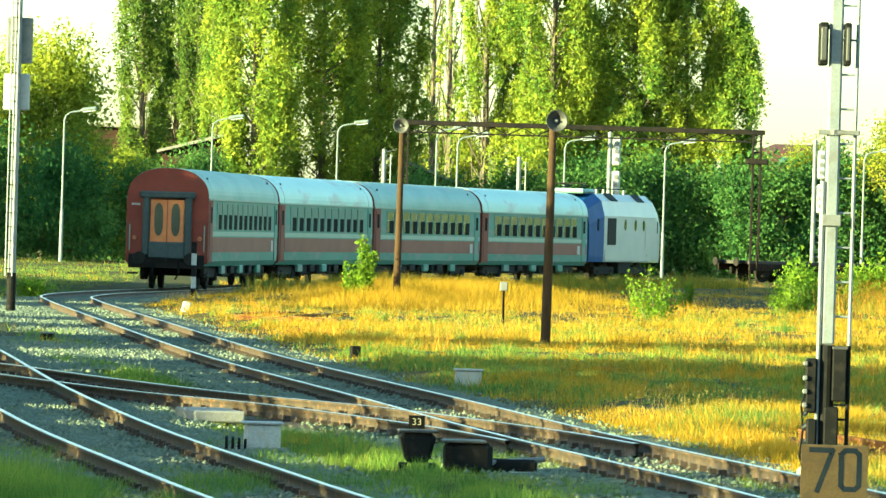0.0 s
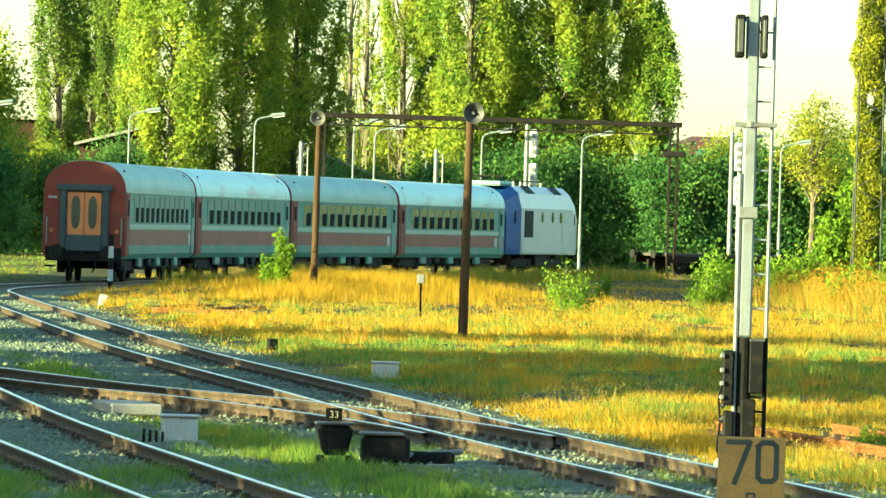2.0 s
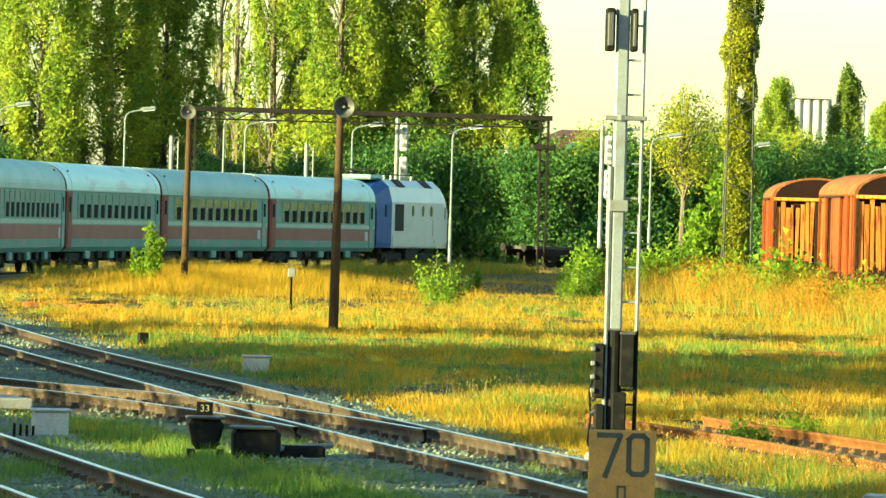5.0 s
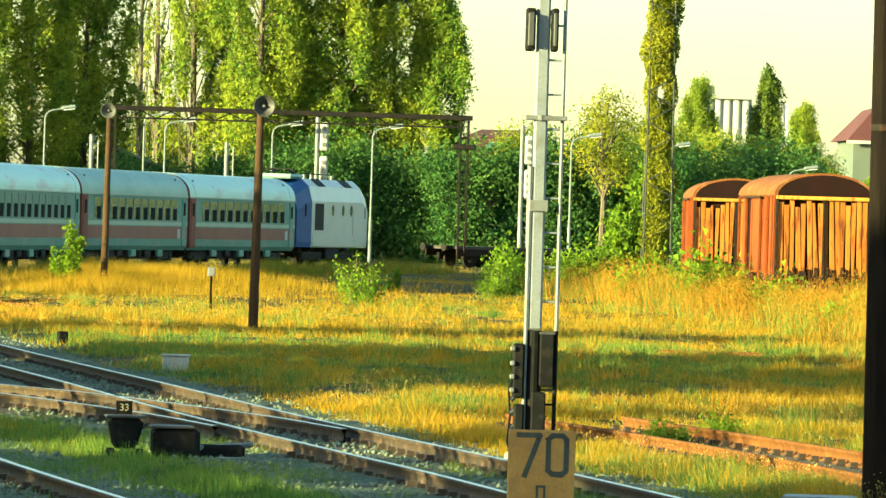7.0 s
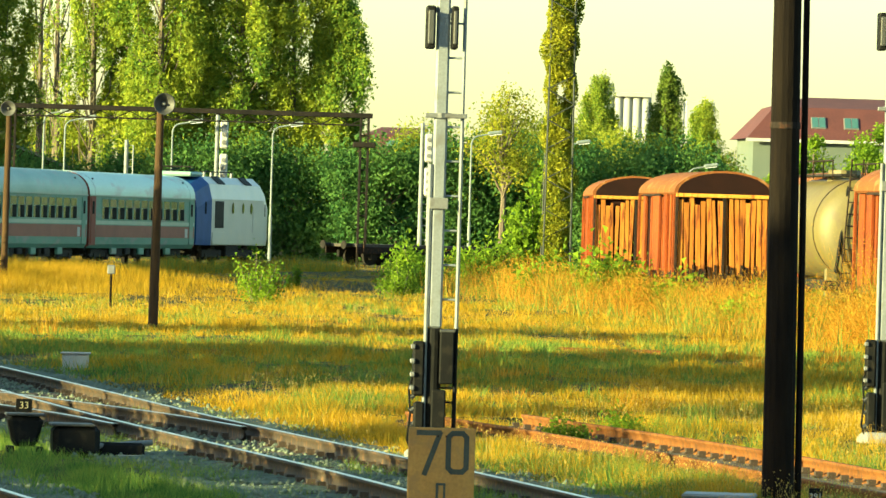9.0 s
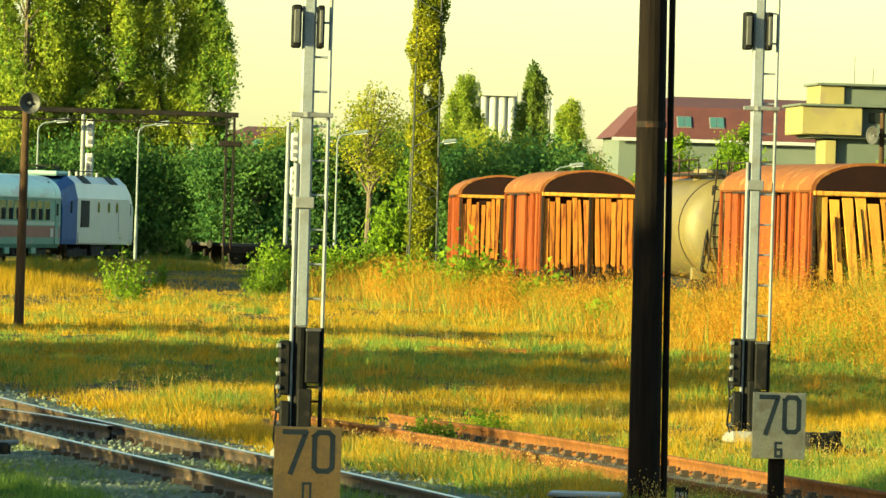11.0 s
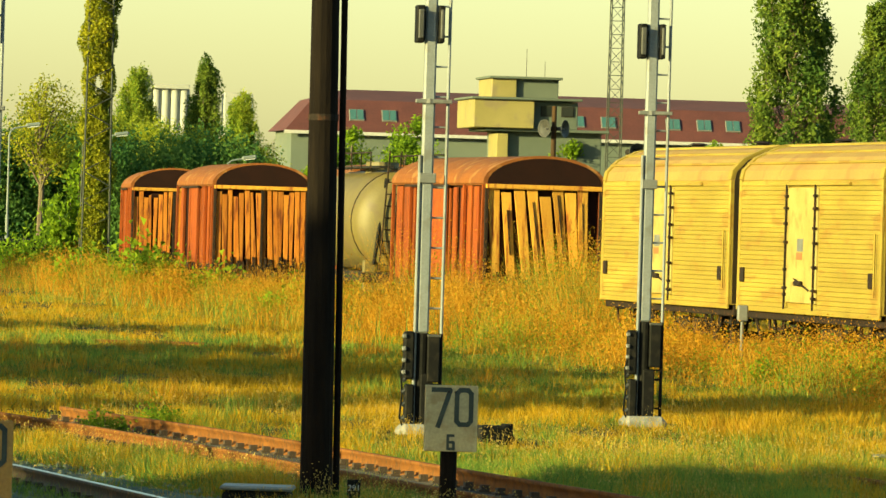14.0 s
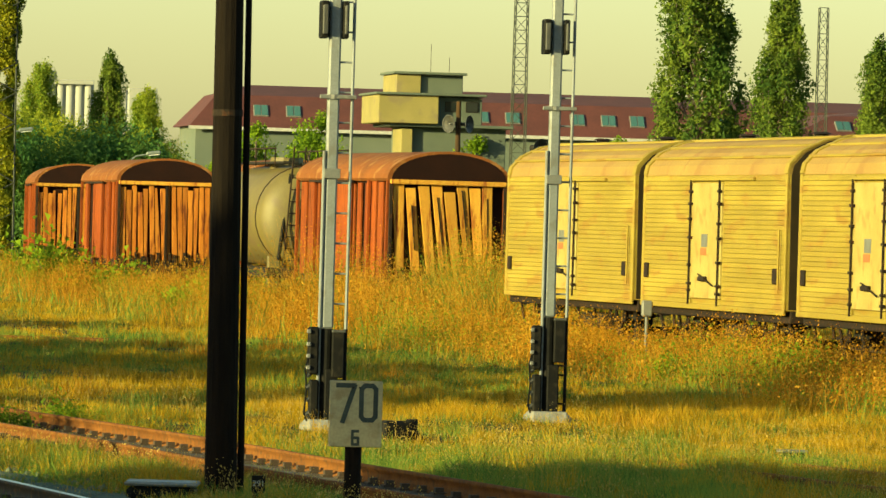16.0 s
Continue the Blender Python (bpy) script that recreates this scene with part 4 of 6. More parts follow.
def reefer(fl, nl, label):
    """Refrigerated wagon; fl, nl: far and near corner of its left side."""
    ax = Vector((fl[0] - nl[0], fl[1] - nl[1]))
    L = ax.length
    ax.normalize()
    t = thing("refrigerated_wagon", heading_pose((nl[0] + ax.y * 1.42, nl[1] - ax.x * 1.42), (fl[0] + ax.y * 1.42, fl[1] - ax.x * 1.42)), label, "freight wagon", "cream refrigerated wagons")
    y0, y1 = 0.3, L - 0.3
    part("body", loft(bmesh.new(), [(1.38, 1.1), (1.38, 3.45), (-1.38, 3.45), (-1.38, 1.1)], y0, y1), M_REEF, t)
    roof = [(1.40, 3.44), (1.36, 3.62), (1.15, 3.85), (0.75, 4.05), (0.3, 4.14), (-0.3, 4.14), (-0.75, 4.05), (-1.15, 3.85), (-1.36, 3.62), (-1.40, 3.44)]
    part("roof", loft(bmesh.new(), roof, y0 - 0.02, y1 + 0.02), M_REEFROOF, t, "dusty cream ribbed roof")
    for x, z in ((-1.26, 3.76), (-0.95, 3.96), (-0.5, 4.11), (0.5, 4.11), (0.95, 3.96)):
        part("roof_rib", rod((x, y0, z), (x, y1, z), 0.03, None, 6), M_REEF, t)
    for yy in (y0 + 0.12, y1 - 0.12):
        part("roof_edge", loft(bmesh.new(), [(x * 1.02, z + 0.02) for x, z in roof], yy - 0.14, yy + 0.14), M_REEF, t)
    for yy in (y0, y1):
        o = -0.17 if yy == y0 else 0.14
        part("end_wall", loft(bmesh.new(), [(1.37, 1.12)] + [(x * 0.985, z - 0.02) for x, z in roof] + [(-1.37, 1.12)], yy + o, yy + o + 0.03), M_REEFEND, t, "dark brown end wall")
    for yy in (y0 + 3.2, y1 - 3.0):
        v = part("roof_vent", rod((-0.1, yy, 4.1), (-0.1, yy, 4.2), 0.16, 0.12, 10), M_DARK, t)
        part("vent_cap", rod((-0.1, yy, 4.2), (-0.1, yy, 4.24), 0.22, 0.1, 10), M_IRON, v)
    dy0, dy1 = L * 0.43, L * 0.63
    for s in (-1, 1):
        n = 27
        x = s * 1.38
        for i in range(n):
            z0, z1 = 1.12 + 2.3 * i / n, 1.12 + 2.3 * (i + 1) / n
            for a, b in ((y0 + 0.16, dy0 - 0.06), (dy1 + 0.06, y1 - 0.16)):
                part("side_slat", boxed(min(x, x + s * 0.03), max(x, x + s * 0.03), a, b, z0 + 0.002, z1 - 0.003, bevel=0.005), M_REEF, t)
        for yy in (y0 + 0.08, y1 - 0.08):
            part("corner_post", boxed(min(x, x + s * 0.045), max(x, x + s * 0.045), yy - 0.08, yy + 0.08, 1.05, 3.45, bevel=0.01), M_REEF, t)
        d = part("door", boxed(min(x, x + s * 0.06), max(x, x + s * 0.06), dy0, dy1, 1.22, 3.3, bevel=0.012), M_REEFDOOR, t, "pale insulated door with stains")
        part("label_patch", boxed(min(x + s * 0.061, x + s * 0.066), max(x + s * 0.061, x + s * 0.066), L * 0.52, L * 0.56, 2.0, 2.13), M_REDPATCH, d)
        part("label_patch", boxed(min(x + s * 0.061, x + s * 0.066), max(x + s * 0.061, x + s * 0.066), L * 0.515, L * 0.555, 2.15, 2.38), M_GREY, d)
        for yy in (dy0 + 0.05, dy1 - 0.05):
            r = part("locking_rod", rod((x + s * 0.09, yy, 1.1), (x + s * 0.09, yy, 3.35), 0.02, None, 8), M_IRON, d)
            for z in (1.32, 1.5, 1.86, 2.3, 2.62, 2.95, 3.15):
                z += random.uniform(-0.05, 0.05)
                part("hinge", boxed(min(x + s * 0.05, x + s * 0.12), max(x + s * 0.05, x + s * 0.12), yy - random.uniform(0.05, 0.12), yy + random.uniform(0.04, 0.1), z - 0.025, z + 0.025, bevel=0.008), M_IRON, r)
        part("latch", boxed(min(x + s * 0.06, x + s * 0.14), max(x + s * 0.06, x + s * 0.14), L * 0.51, L * 0.55, 1.53, 1.62, bevel=0.02), M_IRON, d)
        part("latch_arm", rod((x + s * 0.1, L * 0.46, 1.45), (x + s * 0.1, L * 0.56, 1.66), 0.013, None, 6), M_IRON, d)
        part("door_track", boxed(min(x + s * 0.03, x + s * 0.09), max(x + s * 0.03, x + s * 0.09), L * 0.22, dy1 + 0.1, 3.34, 3.40, bevel=0.008), M_REEF, t)
        part("sill_rail", boxed(min(x, x + s * 0.05), max(x, x + s * 0.05), y0, y1, 1.02, 1.12, bevel=0.01), M_REEF, t)
        for yy in (y0 + 0.7, y1 - 0.5):
            part("tag_holder", boxed(min(x + s * 0.02, x + s * 0.08), max(x + s * 0.02, x + s * 0.08), yy - 0.14, yy + 0.14, 1.55, 1.82, bevel=0.02), M_IRON, t)
        part("grab_rail", rod((x + s * 0.08, y0 + 0.35, 1.4), (x + s * 0.08, y0 + 0.35, 2.5), 0.02, None, 6), M_REEF, t)
        for yy in (y0 + 2.4, y1 - 2.4):
            part("leaf_spring", boxed(min(s * 1.0, s * 1.12), max(s * 1.0, s * 1.12), yy - 0.6, yy + 0.6, 0.66, 0.74, bevel=0.03), M_IRON, t)
    part("underframe", boxed(-1.3, 1.3, y0, y1, 0.88, 1.1, bevel=0.02), M_IRON, t)
    part("air_reservoir", rod((-0.7, L * 0.42, 0.62), (-0.7, L * 0.6, 0.62), 0.17, None, 12), M_DARK, t)
    part("brake_rod", rod((-1.05, y0 + 2.6, 0.5), (-1.05, y1 - 2.6, 0.55), 0.025, None, 6), M_IRON, t)
    for k in range(7):
        yy = y0 + 0.5 + (L - 1.6) * k / 6 + random.uniform(-0.2, 0.2)
        part("hanger", rod((-1.18, yy, 0.9), (-1.1, yy + random.uniform(-0.25, 0.25), 0.45), 0.03, None, 6), M_IRON, t)
    bogie(t, y0 + 2.4, 0.0, 0.5)
    bogie(t, y1 - 2.4, 0.0, 0.5)
    buffers(t, 0.25, -1)
    buffers(t, L - 0.25, 1)
    return t


reefer((20.65, 149.3), (21.45, 136.7), "cream refrigerated wagon with ribbed sides and stained door")
reefer((21.43, 136.3), (22.05, 123.7), "cream refrigerated wagon with stained pale door and red label")
reefer((22.07, 123.3), (22.45, 110.7), "cream refrigerated wagon standing in tall weeds")
reefer((22.46, 110.3), (22.8, 97.7), "cream refrigerated wagon at the end of the row")


def flat_wagon(a, b):
    t = thing("flat_wagon", heading_pose(a, b), "low dark flat wagon with stanchions on a siding", "flat wagon")
    L = math.hypot(b[0] - a[0], b[1] - a[1])
    part("deck", boxed(-1.3, 1.3, 0, L, 0.95, 1.12, bevel=0.02), M_SLEEPER, t)
    part("side_beam", boxed(-1.34, -1.24, 0, L, 0.6, 0.97, bevel=0.02), M_IRON, t)
    part("side_beam", boxed(1.24, 1.34, 0, L, 0.6, 0.97, bevel=0.02), M_IRON, t)
    for k in range(7):
        part("stanchion", boxed(1.34, 1.42, 0.4 + k * (L - 0.8) / 6, 0.5 + k * (L - 0.8) / 6, 0.7, 1.35, bevel=0.01), M_IRON, t)
    bogie(t, 2.2, 0.9, 0.46)
    bogie(t, L - 2.2, 0.9, 0.46)
    buffers(t, 0, -1)


flat_wagon((15.2, 384), (26.0, 392))


# ---- signals, poles, lamps ----
def ladder_signal(x, y, height, label, box_top, head_z):
    t = thing("light_signal", pose(x, y, -0.2), label, "railway signal", "tall light signals with ladders")
    part("footing", boxed(-0.27, 0.29, -0.3, 0.3, -0.1, 0.25, bevel=0.07), M_CONCRETE, t)
    part("mast_base", rod((0, 0, 0.15), (0, 0, box_top), 0.085, 0.08, 14), M_BLACK, t)
    part("mast", boxed(-0.07, 0.07, -0.07, 0.07, box_top, height, bevel=0.022), M_MAST, t)
    part("conduit", rod((-0.095, -0.06, 0.25), (-0.095, -0.06, height * 0.5), 0.022), M_MAST, t)
    part("relay_box", boxed(0.055, 0.20, -0.15, 0.08, box_top - 0.58, box_top - 0.03, bevel=0.012), M_BLACK, t)
    part("relay_box", boxed(-0.22, -0.10, -0.12, 0.08, 0.78, 1.35, bevel=0.02), M_BLACK, t)
    part("cable_box", boxed(-0.20, -0.09, -0.13, 0.06, 0.18, 0.72, bevel=0.02), M_BLACK, t)
    part("lower_case", boxed(-0.02, 0.13, -0.13, 0.08, 0.15, 0.85, bevel=0.015), M_BLACK, t)
    for z in (0.84, 0.98, 1.12, 1.27):
        part("latch", boxed(-0.25, -0.2, -0.15, -0.1, z, z + 0.05, bevel=0.01), M_GREY, t)
    for z, r in ((0.30, 0.035), (0.47, 0.028), (0.62, 0.04), (0.76, 0.03)):
        part("cable_gland", rod((-0.235, -0.08, z), (-0.19, -0.08, z + 0.03), r, r * 0.8, 8), M_HORN, t)
    loop = bmesh.new()
    pts = [(-0.21, -0.10, 0.2), (-0.26, -0.10, 0.32), (-0.235, -0.10, 0.6), (-0.255, -0.10, 0.85), (-0.22, -0.10, 1.0)]
    for p, q in zip(pts, pts[1:]):
        tube(loop, p, q, 0.012, None, 6)
    part("looped_cable", loop, M_BLACK, t)
    part("box_lid", boxed(0.05, 0.21, -0.16, 0.09, box_top - 0.04, box_top - 0.01, bevel=0.006), M_HORN, t)
    z = head_z - 0.72
    part("clamp", rod((0, 0, z), (0, 0, z + 0.055), 0.11, None, 12), M_GREY, t)
    part("bracket", boxed(-0.17, 0.27, -0.10, -0.06, z, z + 0.05, bevel=0.008), M_GREY, t)
    part("bracket", boxed(-0.10, 0.10, -0.10, -0.06, z - 0.95, z - 0.83, bevel=0.008), M_GREY, t)
    lad = part("ladder", tube(bmesh.new(), (0.225, -0.02, box_top), (0.225, -0.02, height), 0.02, None, 8), M_MAST, t)
    z = box_top + 0.3
    while z < height - 0.1:
        part("rung", rod((0.05, -0.02, z), (0.225, -0.02, z), 0.012, None, 6), M_MAST, lad)
        z += 0.36
    foot = part("ladder_foot", rod((0.225, -0.02, 0.1), (0.225, -0.02, box_top), 0.022, None, 8), M_BLACK, t)
    for z in (0.35, 0.72, box_top - 0.62, box_top - 0.02):
        part("rung", rod((0.05, -0.02, z), (0.225, -0.02, z), 0.012, None, 6), M_BLACK, foot)
    for s, w in ((-1, 0.095), (1, 0.07)):
        hd = part("signal_head", boxed(min(s * 0.085, s * (0.085 + w)), max(s * 0.085, s * (0.085 + w)), -0.10, 0.18, head_z, head_z + 0.45, bevel=0.015), M_BLACK, t, "black lamp housing")
        part("visor", boxed(min(s * 0.10, s * (0.07 + w)), max(s * 0.10, s * (0.07 + w)), -0.16, -0.10, head_z + 0.05, head_z + 0.40, bevel=0.01), M_HORN, hd)
        part("hinge", boxed(min(s * 0.06, s * 0.1), max(s * 0.06, s * 0.1), -0.04, 0.04, head_z + 0.38, head_z + 0.43), M_GREY, hd)
    return t


ladder_signal(4.03, 76.5, 6.4, "pale grey signal mast with black base and ladder", 1.49, 4.40)
ladder_signal(9.945, 87.0, 6.9, "grey signal mast with ladder beside rusty rails", 1.33, 4.79)
ladder_signal(13.56, 93.5, 7.2, "grey signal mast with ladder on concrete footing", 1.46, 4.84)


def stroke(points, w, mat, parent, closed=False):
    """A painted figure of straight brush strokes on the front of a board: points (x, z)."""
    bm = bmesh.new()
    pts = points + points[:1] if closed else points
    for i, ((x0, z0), (x1, z1)) in enumerate(zip(pts, pts[1:])):
        d = Vector((x1 - x0, 0, z1 - z0))
        n = Vector((-d.z, 0, d.x)).normalized() * w / 2
        e = d.normalized() * w * 0.3
        lift = -0.023 - 0.0012 * (i % 2) - 0.0006 * (i == 0)
        a, b = Vector((x0, lift, z0)) - e, Vector((x1, lift, z1)) + e
        q = [a + n, b + n, b - n, a - n]
        v = [bm.verts.new(c) for c in q] + [bm.verts.new(c + Vector((0, 0.003, 0))) for c in q]
        for f in ((0, 1, 2, 3), (7, 6, 5, 4), (0, 4, 5, 1), (1, 5, 6, 2), (2, 6, 7, 3), (3, 7, 4, 0)):
            bm.faces.new([v[i] for i in f])
    return part("figure", bm, mat, parent)


def speed_board(x, y, w, h, z0, mat, label, fig, sub, post):
    t = thing("speed_board", pose(x, y, -0.2), label, "speed sign", "speed boards")
    part("post", rod((0, 0.1, -0.1), (0, 0.1, z0 + h * 0.7), post, None, 12), M_POLE, t)
    b = part("board", boxed(-w / 2, w / 2, -0.02, 0.02, z0, z0 + h, bevel=0.006), mat, t)
    top, s = z0 + h - 0.02, fig
    k = s * 0.12
    stroke([(-0.36 * w, top - k / 2), (-0.03 * w, top - k / 2), (-0.25 * w, top - s)], k, M_INK, b)
    o = [(0.10, 0.1), (0.16, 0.0), (0.31, 0.0), (0.37, 0.1), (0.37, 0.9), (0.31, 1.0), (0.16, 1.0), (0.10, 0.9)]
    stroke([(px * w, top - k / 2 - pz * (s - k)) for px, pz in o], k, M_INK, b, True)
    if sub:
        c, r = top - s - 0.23 * s, 0.055 * w
        if sub == "0":
            stroke([(-r, c), (r, c), (r, c - 0.4 * s), (-r, c - 0.4 * s)], k * 0.45, M_INK, b, True)
        else:
            stroke([(r, c), (-r, c), (-r, c - 0.34 * s), (r, c - 0.34 * s), (r, c - 0.17 * s), (-r, c - 0.17 * s)], k * 0.6, M_INK, b)
    for sx in (-0.3, 0.3):
        part("bolt", rod((sx * w * 0.2, -0.03, z0 + h * 0.9), (sx * w * 0.2, -0.02, z0 + h * 0.9), 0.008, None, 6), M_IRON, b)
    return t


speed_board(3.085, 57.0, 0.52, 0.66, 0.34, M_YELLOW, "worn yellow speed board lettered 70", 0.34, "0", 0.06)
speed_board(7.65, 64.5, 0.47, 0.585, 0.62, M_CREAM, "faded cream speed board lettered 70 on wooden post", 0.345, "6", 0.075)


def timber_pole(x, y, height, r, label, tilt=(0, 0), mat=None):
    t = thing("wooden_pole", pose(x, y, -0.25, tilt[0], tilt[1], 0), label, "wooden pole", "wooden poles")
    part("shaft", rod((0, 0, 0), (0, 0, height), r * 1.12, r * 0.8, 16), mat or M_POLE, t)
    return t


big = timber_pole(6.75, 67.3, 9.0, 0.135, "thick dark creosoted wooden pole beside rusty track", (0, -0.5))
part("stay_pole", rod((0.19, 0.05, 0.0), (0.175, 0.05, 8.5), 0.032, 0.028, 8), M_POLE, big)
part("pole_band", rod((0, 0, 3.6), (0, 0, 3.66), 0.143, 0.142, 16), M_IRON, big)


def loudspeaker(parent, x, z, facing, r=0.24):
    c, s = math.cos(facing), math.sin(facing)
    p = lambda k: (x + c * k, s * k, z)
    bm = bmesh.new()
    prof = [(0.0, 0.05), (0.12, 0.07), (0.2, 0.12), (0.27, 0.19), (0.30, r), (0.31, r), (0.28, r * 0.88), (0.2, 0.10), (0.1, 0.04)]
    rings = []
    for d, rad in prof:
        rings.append([bm.verts.new(Vector(p(d)) + Vector((-s * rad * math.cos(q * math.pi / 9), c * rad * math.cos(q * math.pi / 9), rad * math.sin(q * math.pi / 9)))) for q in range(18)])
    for a, b in zip(rings, rings[1:]):
        for i in range(18):
            bm.faces.new((a[i], a[(i + 1) % 18], b[(i + 1) % 18], b[i]))
    bm.faces.new(rings[0])
    bm.faces.new(rings[-1])
    h = part("horn", bm, M_HORN, parent, "dark grey horn loudspeaker", smooth=True)
    part("driver", rod(p(-0.16), p(0.02), 0.075, 0.065, 12), M_DARK, h)
    part("core", rod(p(0.16), p(0.27), 0.05, 0.02, 10), M_GREY, h)


sp = timber_pole(2.3, 161.0, 5.0, 0.10, "weathered wooden pole carrying a horn loudspeaker", (0, 0.4), M_POLEB)
loudspeaker(sp, 0.04, 5.05, -1.45)
sp = timber_pole(-1.4, 227.0, 5.65, 0.105, "weathered wooden pole with loudspeaker near the train", (0, 0.3), M_POLEB)
loudspeaker(sp, 0.0, 5.75, -1.7)
sp = timber_pole(31.6, 240.0, 6.75, 0.10, "dark wooden pole with two horn loudspeakers", (0, 0.0), M_POLEB)
loudspeaker(sp, 0.1, 6.0, -0.6, 0.3)
loudspeaker(sp, -0.1, 6.0, -2.5, 0.3)
sp = timber_pole(24.5, 172.0, 4.5, 0.08, "short dark pole with loudspeaker behind the wagons", (0, 0.0), M_POLEB)
loudspeaker(sp, 0.0, 4.55, -1.2, 0.22)


def street_lamp(x, y, height, arm, label):
    t = thing("street_lamp", pose(x, y, -0.24), label, "street lamp", "yard street lamps")
    part("post", rod((0, 0, 0), (0, 0, height * 0.35), 0.11, 0.09, 10), M_LAMPPOST, t)
    part("upper_post", rod((0, 0, height * 0.35), (0, 0, height - 0.5), 0.065, 0.05, 10), M_LAMPPOST, t)
    bm = bmesh.new()
    pts = [(0, 0, height - 0.52), (0.08, 0, height - 0.25), (0.3, 0, height - 0.08), (arm, 0, height + 0.06)]
    for a, b in zip(pts, pts[1:]):
        tube(bm, a, b, 0.05, 0.045, 8)
    part("arm", bm, M_LAMPPOST, t)
    h = part("lamp_head", boxed(arm - 0.1, arm + 0.75, -0.16, 0.16, height - 0.02, height + 0.2, bevel=0.07), M_LAMPPOST, t)
    part("diffuser", boxed(arm, arm + 0.68, -0.13, 0.13, height - 0.06, height - 0.01, bevel=0.03), M_LAMPGLASS, h)
    h.matrix_basis = Matrix.Translation((arm, 0, height)) @ Matrix.Rotation(radians(-8), 4, "Y") @ Matrix.Translation((-arm, 0, -height))
    return t


for x, y, h in ((-6.35, 430, 8.5), (0.65, 406, 7.7), (7.0, 432, 8.0), (12.9, 432, 8.0), (-20.6, 396, 8.3), (-12.8, 402, 8.2), (24.5, 430, 7.8), (30.8, 445, 7.6), (38.6, 445, 6.4), (-0.55, 432, 8.4)):
    q = 0.955 if y > 425 else 1.0
    street_lamp(x * q, y * q, 2.64 + (h - 2.64) * q, 1.0, "pale street lamp with a curved arm in the yard")


def gantry():
    t = thing("portal_gantry", pose(0, 385, -0.24), "dark steel portal gantry spanning the tracks", "gantry")
    z, x0, x1 = 7.95, -2.2, 16.3
    for x in (x0, x1):
        leg = part("leg", box(box(bmesh.new(), x - 0.26, x - 0.14, -0.15, 0.15, 0, z, 0.01), x + 0.14, x + 0.26, -0.15, 0.15, 0, z, 0.01), M_GANTRY, t)
        for k in range(12):
            part("lacing", boxed(x - 0.2, x + 0.2, -0.05, 0.05, 0.4 + k * 0.6, 0.47 + k * 0.6), M_GANTRY, leg)
    part("top_chord", boxed(x0 - 0.4, x1 + 0.4, -0.18, 0.18, z, z + 0.26, bevel=0.02), M_GANTRY, t)
    part("bottom_chord", boxed(x0, x1, -0.12, 0.12, z - 0.42, z - 0.34, bevel=0.01), M_GANTRY, t)
    n = 24
    for i in range(n):
        xa, xb = x0 + (x1 - x0) * i / n, x0 + (x1 - x0) * (i + 1) / n
        part("brace", rod((xa, 0, z - 0.38 if i % 2 else z), (xb, 0, z if i % 2 else z - 0.38), 0.03, None, 6), M_GANTRY, t)
    part("cross_beam", boxed(x1 - 0.6, x1 + 0.6, -0.3, 0.3, z - 1.55, z - 1.25, bevel=0.05), M_GANTRY, t)


gantry()


def far_signal(x, y, height, label, board=True, ladder=True):
    t = thing("far_signal", pose(x, y, -0.24), label, "railway signal", "distant light signals")
    part("mast", rod((0, 0, 0), (0, 0, height), 0.13, 0.11, 12), M_MAST, t)
    part("mast_foot", rod((0, 0, 0), (0, 0, 1.0), 0.135, None, 12), M_BLACK, t)
    if board:
        for z in (height - 2.2, height - 4.1):
            b = part("signal_panel", boxed(0.16, 0.62, -0.12, 0.12, z, z + 1.6, bevel=0.08), M_WHITE, t)
            for k in (0.35, 0.8, 1.25):
                part("lamp", rod((0.39, -0.12, z + k), (0.39, -0.2, z + k), 0.13, 0.12, 12), M_GREY, b)
    if ladder:
        l = part("ladder", tube(bmesh.new(), (0.38, 0, 0.2), (0.38, 0, height - 0.3), 0.04, None, 6), M_MAST, t)
        for k in range(int(height / 0.4)):
            part("rung", rod((0.1, 0, 0.4 + k * 0.4), (0.38, 0, 0.4 + k * 0.4), 0.022, None, 5), M_MAST, l)
    return t


far_signal(9.22, 413.5, 8.6, "distant signal mast with white lamp panels", True, False)
far_signal(4.11, 410.6, 6.7, "slim pale signal mast with ladder", False)
far_signal(-3.44, 410.6, 6.9, "slim pale signal mast with side arms", False)
far_signal(20.63, 410.6, 8.15, "pale signal mast with lamp panels beside trees", True)

# mast with enamel boards seen from behind, near the curve
ms = thing("signal_mast", pose(-11.4, 194.5, -0.24), "tall mast with ladder and two enamel boards", "railway signal")
part("mast", rod((0, 0, 1.1), (0, 0, 9.6), 0.11, 0.09, 14), M_MAST, ms)
part("mast_foot", rod((0, 0, 0), (0, 0, 1.1), 0.125, None, 14), M_BLACK, ms)
l = part("ladder", tube(tube(bmesh.new(), (-0.16, -0.14, 1.0), (-0.16, -0.14, 9.5), 0.02, None, 6), (0.02, -0.16, 1.0), (0.02, -0.16, 9.5), 0.02, None, 6), M_MAST, ms)
for k in range(22):
    part("rung", rod((-0.16, -0.15, 1.2 + k * 0.37), (0.02, -0.15, 1.2 + k * 0.37), 0.012, None, 5), M_BLACK, l)
part("signal_board", boxed(-0.32, 0.38, 0.1, 0.16, 6.64, 7.86, bevel=0.03), M_GREY, ms, "grey rounded board")
part("signal_board", boxed(-0.36, 0.34, 0.1, 0.16, 5.4, 6.37, bevel=0.03), M_WHITE, ms, "pale octagonal board")

